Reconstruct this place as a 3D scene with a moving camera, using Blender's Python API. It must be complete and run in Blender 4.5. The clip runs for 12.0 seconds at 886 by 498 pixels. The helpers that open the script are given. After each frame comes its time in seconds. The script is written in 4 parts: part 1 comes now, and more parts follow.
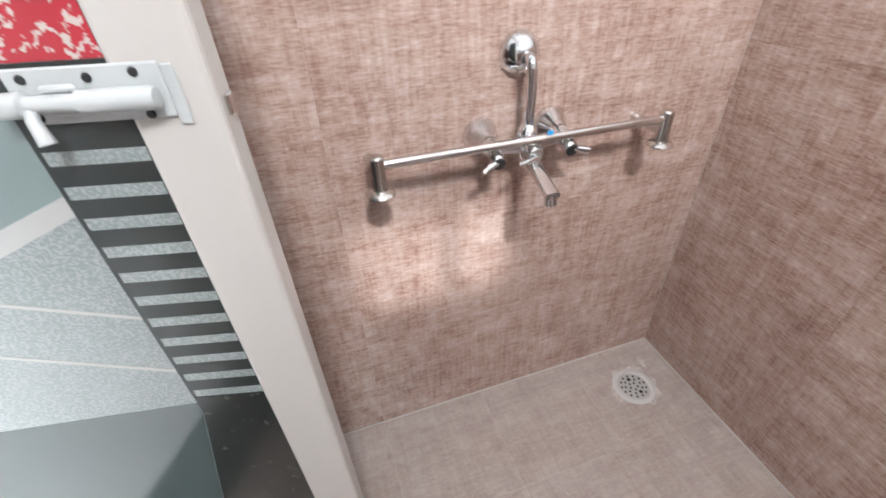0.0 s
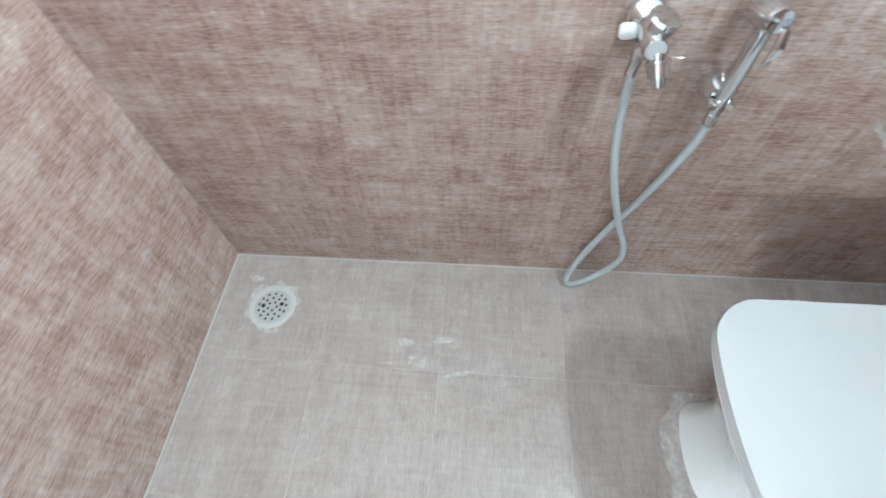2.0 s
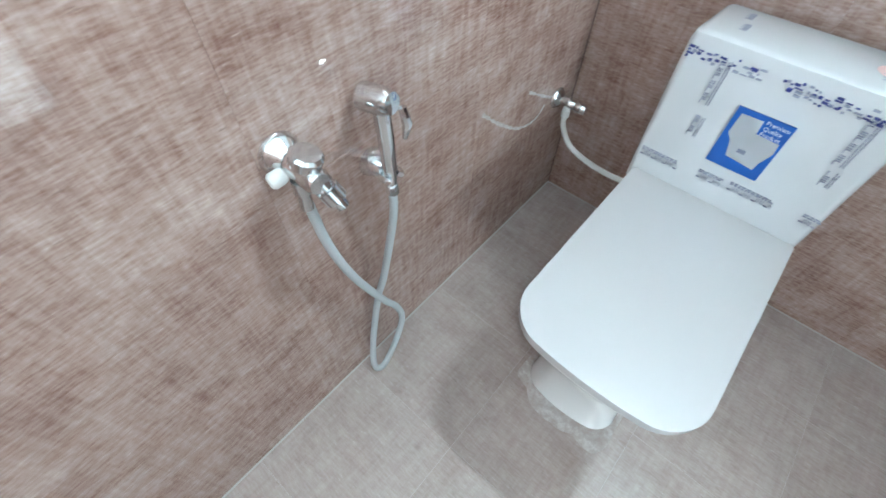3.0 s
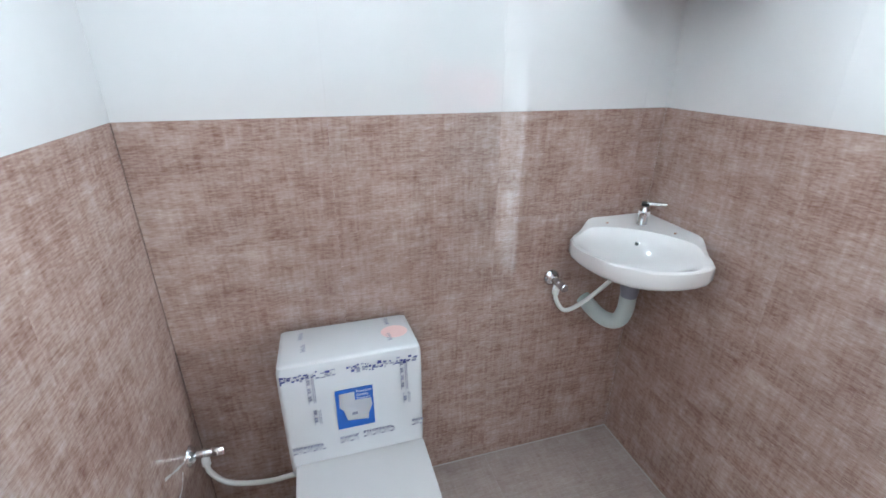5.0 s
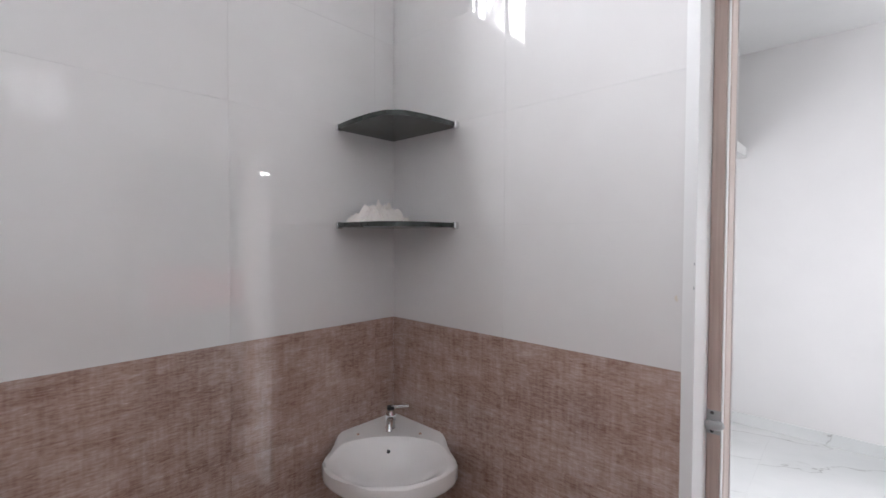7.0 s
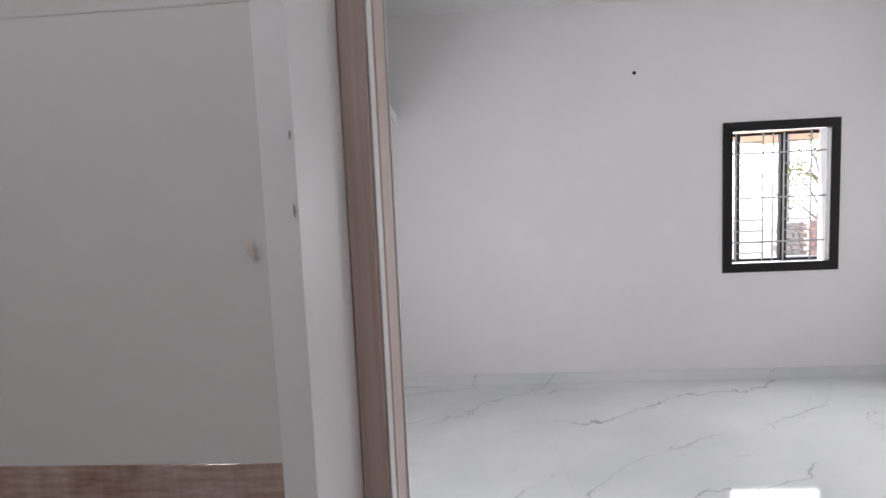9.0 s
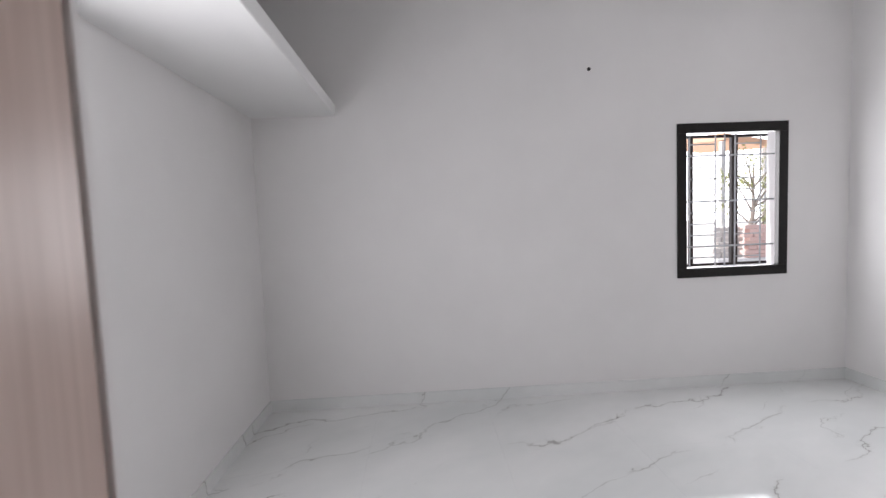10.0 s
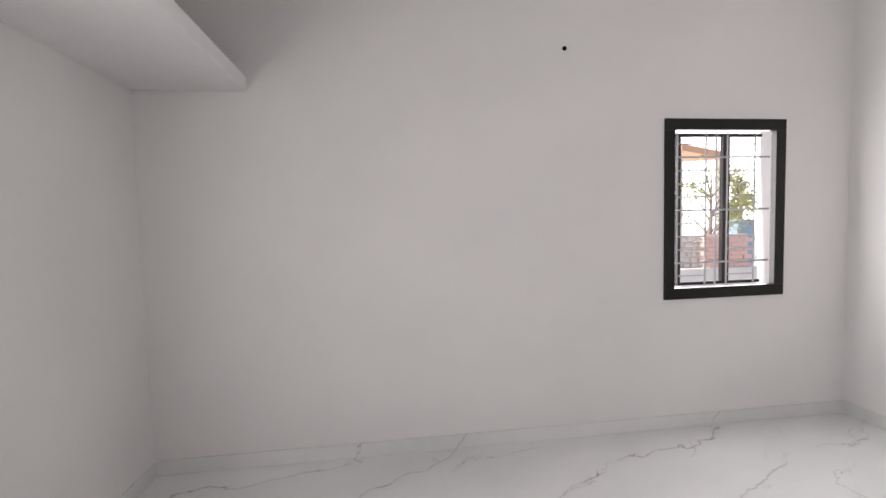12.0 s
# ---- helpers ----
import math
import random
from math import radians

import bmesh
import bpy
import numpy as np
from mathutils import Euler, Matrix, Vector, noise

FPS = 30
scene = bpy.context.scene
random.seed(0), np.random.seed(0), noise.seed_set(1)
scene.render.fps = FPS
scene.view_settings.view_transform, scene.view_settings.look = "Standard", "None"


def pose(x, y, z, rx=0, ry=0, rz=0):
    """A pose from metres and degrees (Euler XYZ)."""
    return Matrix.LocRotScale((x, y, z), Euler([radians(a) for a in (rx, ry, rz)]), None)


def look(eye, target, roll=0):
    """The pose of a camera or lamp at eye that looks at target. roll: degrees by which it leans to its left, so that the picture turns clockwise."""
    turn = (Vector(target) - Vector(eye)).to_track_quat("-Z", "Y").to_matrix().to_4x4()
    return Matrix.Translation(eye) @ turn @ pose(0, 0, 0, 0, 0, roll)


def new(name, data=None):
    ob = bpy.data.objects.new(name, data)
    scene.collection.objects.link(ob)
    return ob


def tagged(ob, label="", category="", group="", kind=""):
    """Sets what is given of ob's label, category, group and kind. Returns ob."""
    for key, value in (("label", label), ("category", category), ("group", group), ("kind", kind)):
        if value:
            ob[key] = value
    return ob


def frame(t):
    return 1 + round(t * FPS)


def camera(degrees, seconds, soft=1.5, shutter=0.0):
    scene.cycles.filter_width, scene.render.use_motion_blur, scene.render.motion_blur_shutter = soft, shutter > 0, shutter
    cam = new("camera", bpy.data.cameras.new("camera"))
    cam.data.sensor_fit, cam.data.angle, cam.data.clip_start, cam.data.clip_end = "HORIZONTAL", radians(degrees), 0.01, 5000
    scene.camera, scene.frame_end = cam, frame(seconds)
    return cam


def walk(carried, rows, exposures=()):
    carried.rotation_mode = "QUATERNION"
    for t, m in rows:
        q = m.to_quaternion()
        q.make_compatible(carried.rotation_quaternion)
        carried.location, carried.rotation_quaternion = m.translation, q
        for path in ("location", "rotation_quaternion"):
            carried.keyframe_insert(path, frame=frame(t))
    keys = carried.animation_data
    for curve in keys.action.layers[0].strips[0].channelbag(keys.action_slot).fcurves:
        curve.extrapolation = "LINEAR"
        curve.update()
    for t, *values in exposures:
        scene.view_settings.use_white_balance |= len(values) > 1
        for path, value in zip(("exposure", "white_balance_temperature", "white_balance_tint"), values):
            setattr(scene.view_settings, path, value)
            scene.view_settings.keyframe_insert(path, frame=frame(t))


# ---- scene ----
PATH = [
    (0, (0.935, -1.026, 1.179), (0.472, -2.553, -0.028), -2.9),
    (0.5, (0.901, -1.067, 1.121), (0.213, -2.275, -0.317), -2.0),
    (1, (0.837, -1.106, 1.097), (-0.03, -1.949, -0.495), -1.0),
    (1.5, (0.736, -1.106, 1.083), (-0.241, -1.617, -0.586), -2.3),
    (2, (0.624, -1.094, 1.056), (-0.447, -1.244, -0.626), -4.2),
    (2.5, (0.48, -1.049, 1.063), (-0.482, -0.622, -0.638), -3.4),
    (2.7, (0.444, -1.047, 1.066), (-0.426, -0.43, -0.626), -1.8),
    (4.3, (0.415, -1.176, 1.3), (0.43, 0.532, 0.259), -0.9),
    (4.5, (0.402, -1.15, 1.335), (0.557, 0.586, 0.354), -0.5),
    (5, (0.409, -1.121, 1.375), (0.935, 0.641, 0.589), 0.3),
    (5.5, (0.419, -1.113, 1.409), (1.258, 0.607, 0.828), 0.6),
    (6, (0.412, -1.115, 1.47), (1.507, 0.52, 1.119), 0.8),
    (6.5, (0.421, -1.149, 1.52), (1.696, 0.386, 1.387), 0.7),
    (7, (0.474, -1.133, 1.523), (1.932, 0.234, 1.47), 0.2),
    (7.5, (0.629, -1.095, 1.501), (2.316, -0.021, 1.442), -0.5),
    (7.7, (0.715, -1.082, 1.489), (2.48, -0.143, 1.425), -0.9),
    (9.3, (1.253, -1.012, 1.401), (3.248, -1.033, 1.26), -2.7),
    (9.5, (1.313, -1.013, 1.395), (3.307, -1.089, 1.263), -2.7),
    (10, (1.471, -1.073, 1.401), (3.464, -1.168, 1.265), -2.3),
    (10.5, (1.62, -1.126, 1.4), (3.616, -1.155, 1.278), -2.1),
    (11, (1.798, -1.144, 1.402), (3.795, -1.133, 1.288), -1.6),
    (11.5, (1.946, -1.175, 1.426), (3.942, -1.239, 1.306), -1.4),
    (12, (2.1, -1.228, 1.413), (4.079, -1.491, 1.294), -1.4),
]
cam = camera(90.7, 12.0, shutter=0.16)
EXPOSURES = [(0.0, 1.62, 6100, 8), (0.5, 1.87, 5850, 4), (1.0, 1.97, 5600, -2), (2.0, 2.1, 5200, -9), (2.7, 2.07, 5150, -9), (4.3, 2.0, 5150, -7), (5.0, 1.8, 5350, -1), (5.5, 1.45, 5700, 5),
             (6.0, 1.0, 5900, 9), (6.5, 0.7, 5900, 11), (7.0, 0.62, 6050, 11), (7.7, 0.55, 6100, 12), (9.3, -0.33, 6200, 12), (11.0, -0.38, 6300, 15), (12.0, -0.34, 6550, 15)]
walk(cam, [(t, look(e, g, r)) for t, e, g, r in PATH], EXPOSURES)

# ---------- plan (metres) ----------
XC, XB, YA, YD = 0.0, 1.446, 0.01, -1.782      # bathroom: west, east, north and south tile faces
XO = 1.665                                     # bedroom side of the wall between
XE, YN, YS = 4.722, 0.11, -4.395               # bedroom: east, north and south faces
ZT, ZC, ZB = 1.252, 3.0, 0.012                 # top of the brown tiles, ceilings, bedroom floor
DN, DS, DH = -0.932, -1.575, 2.06              # door opening: north and south sides, head
VX0, VX1, VZ0, VZ1 = 0.62, 1.04, 2.414, 2.92   # ventilator in the north wall
WY0, WY1, WZ0, WZ1 = -3.892, -3.022, 0.875, 2.043   # east window
NX0, NX1 = 2.04, 2.92                          # north window of the bedroom
TW, TH, GAP = 0.4572, 0.3048, 0.0004           # wall tile


# ---------- world and light ----------
SUN = Vector((-0.10, -1.79, -1.99)).normalized()
world = bpy.data.worlds.new("sky")
scene.world = world
world.use_nodes = True
wn = world.node_tree
sky = wn.nodes.new("ShaderNodeTexSky")
sky.sky_type, sky.sun_disc = "NISHITA", False
sky.sun_elevation, sky.sun_rotation = math.asin(-SUN.z), math.atan2(-SUN.x, -SUN.y)
sky.dust_density = 3.0
wn.nodes["Background"].inputs["Strength"].default_value = 0.15
wn.links.new(sky.outputs[0], wn.nodes["Background"].inputs["Color"])

sun = new("sun", bpy.data.lights.new("sun", "SUN"))
sun.data.energy, sun.data.angle, sun.data.color = 5.0, radians(1.6), (1.0, 0.975, 0.95)
sun.rotation_euler = SUN.to_track_quat("-Z", "Y").to_euler()


def window_light(name, eye, target, w, h, watts, color=(1.0, 0.985, 0.97)):
    data = bpy.data.lights.new(name, "AREA")
    data.shape, data.size, data.size_y, data.energy, data.color = "RECTANGLE", w, h, watts, color
    ob = new(name, data)
    ob.matrix_world = look(eye, target)
    return ob


window_light("sky_light_east", (XE + 0.040, (WY0 + WY1) / 2, 1.46), (0, (WY0 + WY1) / 2, 1.44), 0.72, 1.02, 32)
window_light("sky_light_north", ((NX0 + NX1) / 2, YN + 0.036, 1.45), ((NX0 + NX1) / 2, -3, 1.3), 0.74, 1.02, 32)
window_light("sky_light_ventilator", ((VX0 + VX1) / 2, YA + 0.105, 2.675), (0.83 - 0.32, YA + 0.105 - 0.81, 2.675 - 0.49), 0.36, 0.34, 26.5).data.spread = radians(136)


# ---------- materials ----------
def mat(name, color, rough=0.5, metal=0.0, spec=0.5, coat=0.0):
    m = bpy.data.materials.new(name)
    m.use_nodes = True
    b = m.node_tree.nodes["Principled BSDF"]
    b.inputs["Base Color"].default_value = (*color, 1)
    b.inputs["Roughness"].default_value, b.inputs["Metallic"].default_value = rough, metal
    b.inputs["Specular IOR Level"].default_value = spec
    b.inputs["Coat Weight"].default_value = coat
    return m


class Nodes:
    """Short hand for the node tree of a material."""
    def __init__(self, m):
        self.t = m.node_tree
        self.b = self.t.nodes["Principled BSDF"]

    def add(self, kind, **values):
        n = self.t.nodes.new(kind)
        for k, v in values.items():
            n.inputs[k].default_value = v
        return n

    def link(self, a, b):
        self.t.links.new(a, b)

    def math(self, op, a, b):
        n = self.t.nodes.new("ShaderNodeMath")
        n.operation = op
        for i, v in enumerate((a, b)):
            if isinstance(v, (int, float)):
                n.inputs[i].default_value = v
            else:
                self.link(v, n.inputs[i])
        return n.outputs[0]

    def xyz(self):
        g = self.t.nodes.new("ShaderNodeNewGeometry")
        s = self.t.nodes.new("ShaderNodeSeparateXYZ")
        self.link(g.outputs["Position"], s.inputs[0])
        return s.outputs

    def vec(self, a, b, c=0.0):
        n = self.t.nodes.new("ShaderNodeCombineXYZ")
        for i, v in enumerate((a, b, c)):
            if isinstance(v, (int, float)):
                n.inputs[i].default_value = v
            else:
                self.link(v, n.inputs[i])
        return n.outputs[0]

    def noise(self, vector, scale, detail=3.0, rough=0.55, dist=0.0):
        n = self.add("ShaderNodeTexNoise", Scale=scale, Detail=detail, Roughness=rough, Distortion=dist)
        if vector is not None:
            self.link(vector, n.inputs["Vector"])
        return n.outputs["Fac"]

    def ramp(self, fac, stops):
        n = self.t.nodes.new("ShaderNodeValToRGB")
        e = n.color_ramp.elements
        while len(e) < len(stops):
            e.new(0.5)
        for el, (p, c) in zip(e, stops):
            el.position, el.color = p, (*c, 1) if len(c) == 3 else c
        self.link(fac, n.inputs[0])
        return n.outputs[0]

    def mix(self, fac, a, b, mode="MIX"):
        n = self.t.nodes.new("ShaderNodeMix")
        n.data_type, n.blend_type = "RGBA", mode
        for i, v in ((0, fac), (6, a), (7, b)):
            if isinstance(v, (int, float)):
                n.inputs[i].default_value = v
            elif isinstance(v, tuple):
                n.inputs[i].default_value = (*v, 1)
            else:
                self.link(v, n.inputs[i])
        return n.outputs[2]

    def bump(self, height, strength, distance):
        n = self.add("ShaderNodeBump", Strength=strength, Distance=distance)
        self.link(height, n.inputs["Height"])
        self.link(n.outputs[0], self.b.inputs["Normal"])


def linen(name, dark, mid, light, rough, floor=False):
    """Tile printed like coarse linen: threads both ways over broad blotches."""
    m = mat(name, mid, rough)
    n = Nodes(m)
    p = n.xyz()
    info = n.t.nodes.new("ShaderNodeObjectInfo")
    off = n.math("MULTIPLY", info.outputs["Random"], 7.0)
    u, v = (p[0], p[1]) if floor else (n.math("ADD", p[0], p[1]), p[2])
    u, v = n.math("ADD", u, off), n.math("ADD", v, off)
    def threads(across, up, depth=0.0, detail=4.0, rough_=0.65):
        return n.noise(n.vec(n.math("MULTIPLY", u, across), n.math("MULTIPLY", v, up), depth), 1.0, detail, rough_)

    t = None
    for across, up, depth, share in ((10, 95, 0.0, 0.19), (100, 10, 1.0, 0.17), (30, 3.2, 2.0, 0.13), (3.4, 34, 4.0, 0.10), (5, 7, 6.0, 0.20), (15, 19, 8.0, 0.21)):
        w = n.math("MULTIPLY", threads(across, up, depth), share)
        t = w if t is None else n.math("ADD", t, w)
    c = n.ramp(t, [(0.415, dark), (0.50, mid), (0.59, light)])
    fl = n.noise(n.vec(n.math("MULTIPLY", u, 60), n.math("MULTIPLY", v, 260)), 1.0, 2.0, 0.5)
    c = n.mix(0.30, c, n.ramp(fl, [(0.32, dark), (0.68, light)]))
    fleck = n.ramp(fl, [(0.70, (0, 0, 0)), (0.78, (1, 1, 1))])
    c = n.mix(n.math("MULTIPLY", fleck, 0.38), c, tuple(min(1, k * 1.5) for k in light))
    dash = n.noise(n.vec(n.math("MULTIPLY", u, 26), n.math("MULTIPLY", v, 170), 5.0), 1.0, 3.0, 0.6)
    dm = n.ramp(dash, [(0.27, (1, 1, 1)), (0.35, (0, 0, 0))])
    c = n.mix(n.math("MULTIPLY", dm, 0.42), c, tuple(k * 0.55 for k in dark))
    n.link(c, n.b.inputs["Base Color"])
    r = n.ramp(n.noise(n.vec(u, v), 9.0, 4.0), [(0.3, (rough * 0.8,) * 3), (0.7, (rough * 1.25,) * 3)])
    n.link(r, n.b.inputs["Roughness"])
    n.bump(t, 0.012, 0.001)
    return m


M_BROWN = linen("linen_tile_brown", (0.195, 0.097, 0.070), (0.392, 0.272, 0.226), (0.575, 0.462, 0.414), 0.045)
M_BROWN.node_tree.nodes["Principled BSDF"].inputs["Specular IOR Level"].default_value = 0.85
M_FLOORT = linen("linen_tile_floor", (0.295, 0.229, 0.200), (0.388, 0.322, 0.292), (0.472, 0.414, 0.385), 0.32, True)
M_FLOORT.node_tree.nodes["Principled BSDF"].inputs["Specular IOR Level"].default_value = 0.35


def tile_white():
    m = mat("white_glazed_tile", (0.72, 0.705, 0.70), 0.012, spec=0.75)
    n = Nodes(m)
    p = n.xyz()
    v = n.vec(n.math("ADD", p[0], p[1]), p[2])
    n.link(n.ramp(n.noise(v, 3.5, 4.0), [(0.3, (0.68, 0.665, 0.66)), (0.7, (0.72, 0.71, 0.705))]), n.b.inputs["Base Color"])
    n.bump(n.noise(v, 5.0, 1.0), 0.006, 0.003)
    return m


def plaster(name, color, rough=0.6):
    m = mat(name, color, rough)
    n = Nodes(m)
    g = n.t.nodes.new("ShaderNodeNewGeometry").outputs["Position"]
    lo = tuple(k * 0.955 for k in color)
    n.link(n.ramp(n.noise(g, 1.6, 5.0, 0.6), [(0.32, lo), (0.68, color)]), n.b.inputs["Base Color"])
    n.bump(n.noise(g, 60.0, 5.0, 0.65), 0.10, 0.003)
    return m


def marble():
    m = mat("veined_white_marble_tile", (0.8, 0.8, 0.79), 0.07)
    n = Nodes(m)
    g = n.t.nodes.new("ShaderNodeNewGeometry").outputs["Position"]
    p = n.xyz()
    along = n.math("ADD", n.math("MULTIPLY", p[0], 0.42), n.math("MULTIPLY", p[1], -0.91))
    across = n.math("ADD", n.math("MULTIPLY", p[0], 0.91), n.math("MULTIPLY", p[1], 0.42))
    v = n.vec(n.math("MULTIPLY", along, 0.9), n.math("MULTIPLY", across, 1.6), n.math("ADD", n.math("MULTIPLY", p[2], 0.8), 3.7))

    def veins(rate, slant, sway, width, gaps, depth):
        """Wandering lines of even width, broken into stretches."""
        wander = n.math("MULTIPLY", n.math("SUBTRACT", n.noise(v, 1.5 + depth, 5.0, 0.55), 0.5), sway)
        q = n.math("ADD", n.math("ADD", n.math("MULTIPLY", across, rate), n.math("MULTIPLY", along, slant)), wander)
        q = n.math("ADD", q, n.math("MULTIPLY", p[2], 1.3))
        d = n.math("ABSOLUTE", n.math("SUBTRACT", n.math("FRACT", q, 0.0), 0.5), 0.0)
        line = n.ramp(d, [(0.0, (1, 1, 1)), (width * 0.4, (0.55, 0.55, 0.55)), (width, (0.12, 0.12, 0.12)), (width * 4, (0, 0, 0))])
        keep = n.ramp(n.noise(n.vec(n.math("MULTIPLY", along, 1.3), n.math("MULTIPLY", across, 2.6), depth * 7.0), 1.0, 3.0), [(gaps, (0, 0, 0)), (gaps + 0.10, (1, 1, 1))])
        return n.mix(1.0, line, keep, "MULTIPLY")

    k = n.mix(1.0, veins(2.1, 0.10, 1.5, 0.016, 0.47, 0.3), veins(2.7, -0.65, 1.3, 0.011, 0.52, 0.9), "ADD")
    cloud = n.ramp(n.noise(v, 0.9, 5.0), [(0.35, (0.66, 0.675, 0.67)), (0.65, (0.78, 0.78, 0.775))])
    n.link(n.mix(n.math("MULTIPLY", k, 0.74), cloud, (0.20, 0.19, 0.175)), n.b.inputs["Base Color"])
    return m


def wood_plastic():
    m = mat("brown_wood_grain_frame", (0.33, 0.22, 0.18), 0.3)
    n = Nodes(m)
    p = n.xyz()
    v = n.vec(n.math("MULTIPLY", p[0], 90), n.math("MULTIPLY", p[1], 90), n.math("MULTIPLY", p[2], 2.2))
    n.link(n.ramp(n.noise(v, 1.0, 4.0, 0.6), [(0.3, (0.47, 0.355, 0.305)), (0.55, (0.60, 0.480, 0.425)), (0.75, (0.67, 0.56, 0.505))]), n.b.inputs["Base Color"])
    return m


def granite(name, a, b, rough):
    m = mat(name, a, rough)
    n = Nodes(m)
    g = n.t.nodes.new("ShaderNodeNewGeometry").outputs["Position"]
    n.link(n.ramp(n.noise(g, 70, 5.0, 0.7), [(0.35, a), (0.62, b), (0.8, tuple(k * 1.8 for k in b))]), n.b.inputs["Base Color"])
    return m


def speckled(name, base, fleck, scale=150.0, size=0.62):
    m = mat(name, base, 0.22)
    n = Nodes(m)
    g = n.t.nodes.new("ShaderNodeNewGeometry").outputs["Position"]
    f = n.ramp(n.noise(g, scale, 3.0, 0.6), [(size, (0, 0, 0)), (size + 0.03, (1, 1, 1))])
    n.link(n.mix(f, base, fleck), n.b.inputs["Base Color"])
    return m


def chrome_mat():
    m = mat("chrome", (0.72, 0.73, 0.74), 0.09, 1.0)
    n = Nodes(m)
    n.link(n.ramp(n.noise(None, 30, 3.0), [(0.3, (0.06,) * 3), (0.8, (0.17,) * 3)]), n.b.inputs["Roughness"])
    return m


M_WHITE = tile_white()
M_GROUT = mat("beige_tile_grout", (0.50, 0.44, 0.41), 0.8)
M_GROUTB = mat("pale_tile_grout", (0.76, 0.74, 0.72), 0.8)
M_PLASTER = plaster("white_painted_plaster", (0.78, 0.765, 0.76))
M_REVEAL = plaster("white_gloss_plaster", (0.80, 0.80, 0.80), 0.35)
M_CEIL = plaster("white_ceiling_paint", (0.80, 0.795, 0.79))
M_MARBLE = marble()
M_WOOD = wood_plastic()
M_CHROME = chrome_mat()
M_STEEL = mat("brushed_steel", (0.62, 0.60, 0.58), 0.22, 1.0)
M_CERAMIC = mat("white_ceramic", (0.80, 0.785, 0.775), 0.08, coat=0.4)
M_LID = mat("white_seat_plastic", (0.52, 0.505, 0.505), 0.16)
M_GRANITE = granite("dark_green_granite", (0.011, 0.014, 0.012), (0.032, 0.042, 0.036), 0.14)
M_BLACK = granite("black_granite", (0.006, 0.005, 0.005), (0.012, 0.010, 0.009), 0.45)
M_BLACK.node_tree.nodes["Principled BSDF"].inputs["Specular IOR Level"].default_value = 0.25
M_HOSE = mat("grey_ribbed_hose", (0.52, 0.54, 0.55), 0.35, 0.3)
M_PVC = mat("white_pvc", (0.80, 0.80, 0.78), 0.28)
M_PIPE = mat("grey_green_waste_pipe", (0.50, 0.56, 0.54), 0.35)
M_PIPE2 = mat("smoky_grey_coupling", (0.24, 0.25, 0.30), 0.3)
M_GRATE = mat("pale_steel_grate", (0.46, 0.44, 0.42), 0.35, 0.2)
M_RING = mat("dull_white_ring", (0.52, 0.50, 0.48), 0.5)
M_DARK = mat("black_rubber", (0.015, 0.015, 0.016), 0.5)
M_INK = mat("navy_print", (0.035, 0.045, 0.22), 0.4)
M_INK2 = mat("grey_print", (0.30, 0.31, 0.40), 0.45)
M_LABEL = mat("blue_paper_label", (0.02, 0.10, 0.42), 0.45)
M_PAPER = mat("white_print", (0.80, 0.80, 0.82), 0.5)
M_WRAP = mat("milky_packing_film", (0.62, 0.625, 0.64), 0.25)
M_PINK = mat("faded_pink_sticker", (0.78, 0.55, 0.53), 0.5)
M_BLUE = mat("blue_cap", (0.02, 0.28, 0.6), 0.4)
M_CLOTH = plaster("cream_cloth", (0.76, 0.71, 0.67), 0.9)
M_SASH = mat("dark_brown_powder_coat", (0.03, 0.018, 0.016), 0.4)
M_GRILLE = mat("white_painted_steel", (0.50, 0.50, 0.52), 0.4)
M_RED = speckled("red_speckled_print", (0.36, 0.022, 0.035), (0.48, 0.40, 0.38), 95.0, 0.555)
M_PGREY = speckled("grey_speckled_print", (0.20, 0.228, 0.228), (0.28, 0.305, 0.305), 330.0, 0.5)
M_PTEAL = mat("grey_green_print", (0.17, 0.215, 0.215), 0.14)
M_PMIST = mat("pale_stripe_print", (0.38, 0.38, 0.37), 0.2)
M_PDEEP = mat("deep_grey_green_print", (0.06, 0.078, 0.078), 0.1)
M_BOLT = mat("white_bolt_paint", (0.44, 0.46, 0.46), 0.3)
M_PDARK = mat("charcoal_print", (0.022, 0.026, 0.025), 0.16, spec=0.35)
M_PBLACK = speckled("black_stone_print", (0.012, 0.014, 0.013), (0.05, 0.055, 0.05), 60.0, 0.62)
M_CREAM = mat("ivory_pvc_profile", (0.48, 0.455, 0.43), 0.26)
M_GLASS = mat("clear_glass", (0.95, 0.97, 0.97), 0.02)
M_GLASS.node_tree.nodes["Principled BSDF"].inputs["Transmission Weight"].default_value = 1.0
M_LAMP = mat("lit_diffuser", (0.9, 0.9, 0.9), 0.4)
M_LAMP.node_tree.nodes["Principled BSDF"].inputs["Emission Color"].default_value = (1, 0.98, 0.95, 1)
M_LAMP.node_tree.nodes["Principled BSDF"].inputs["Emission Strength"].default_value = 14.0


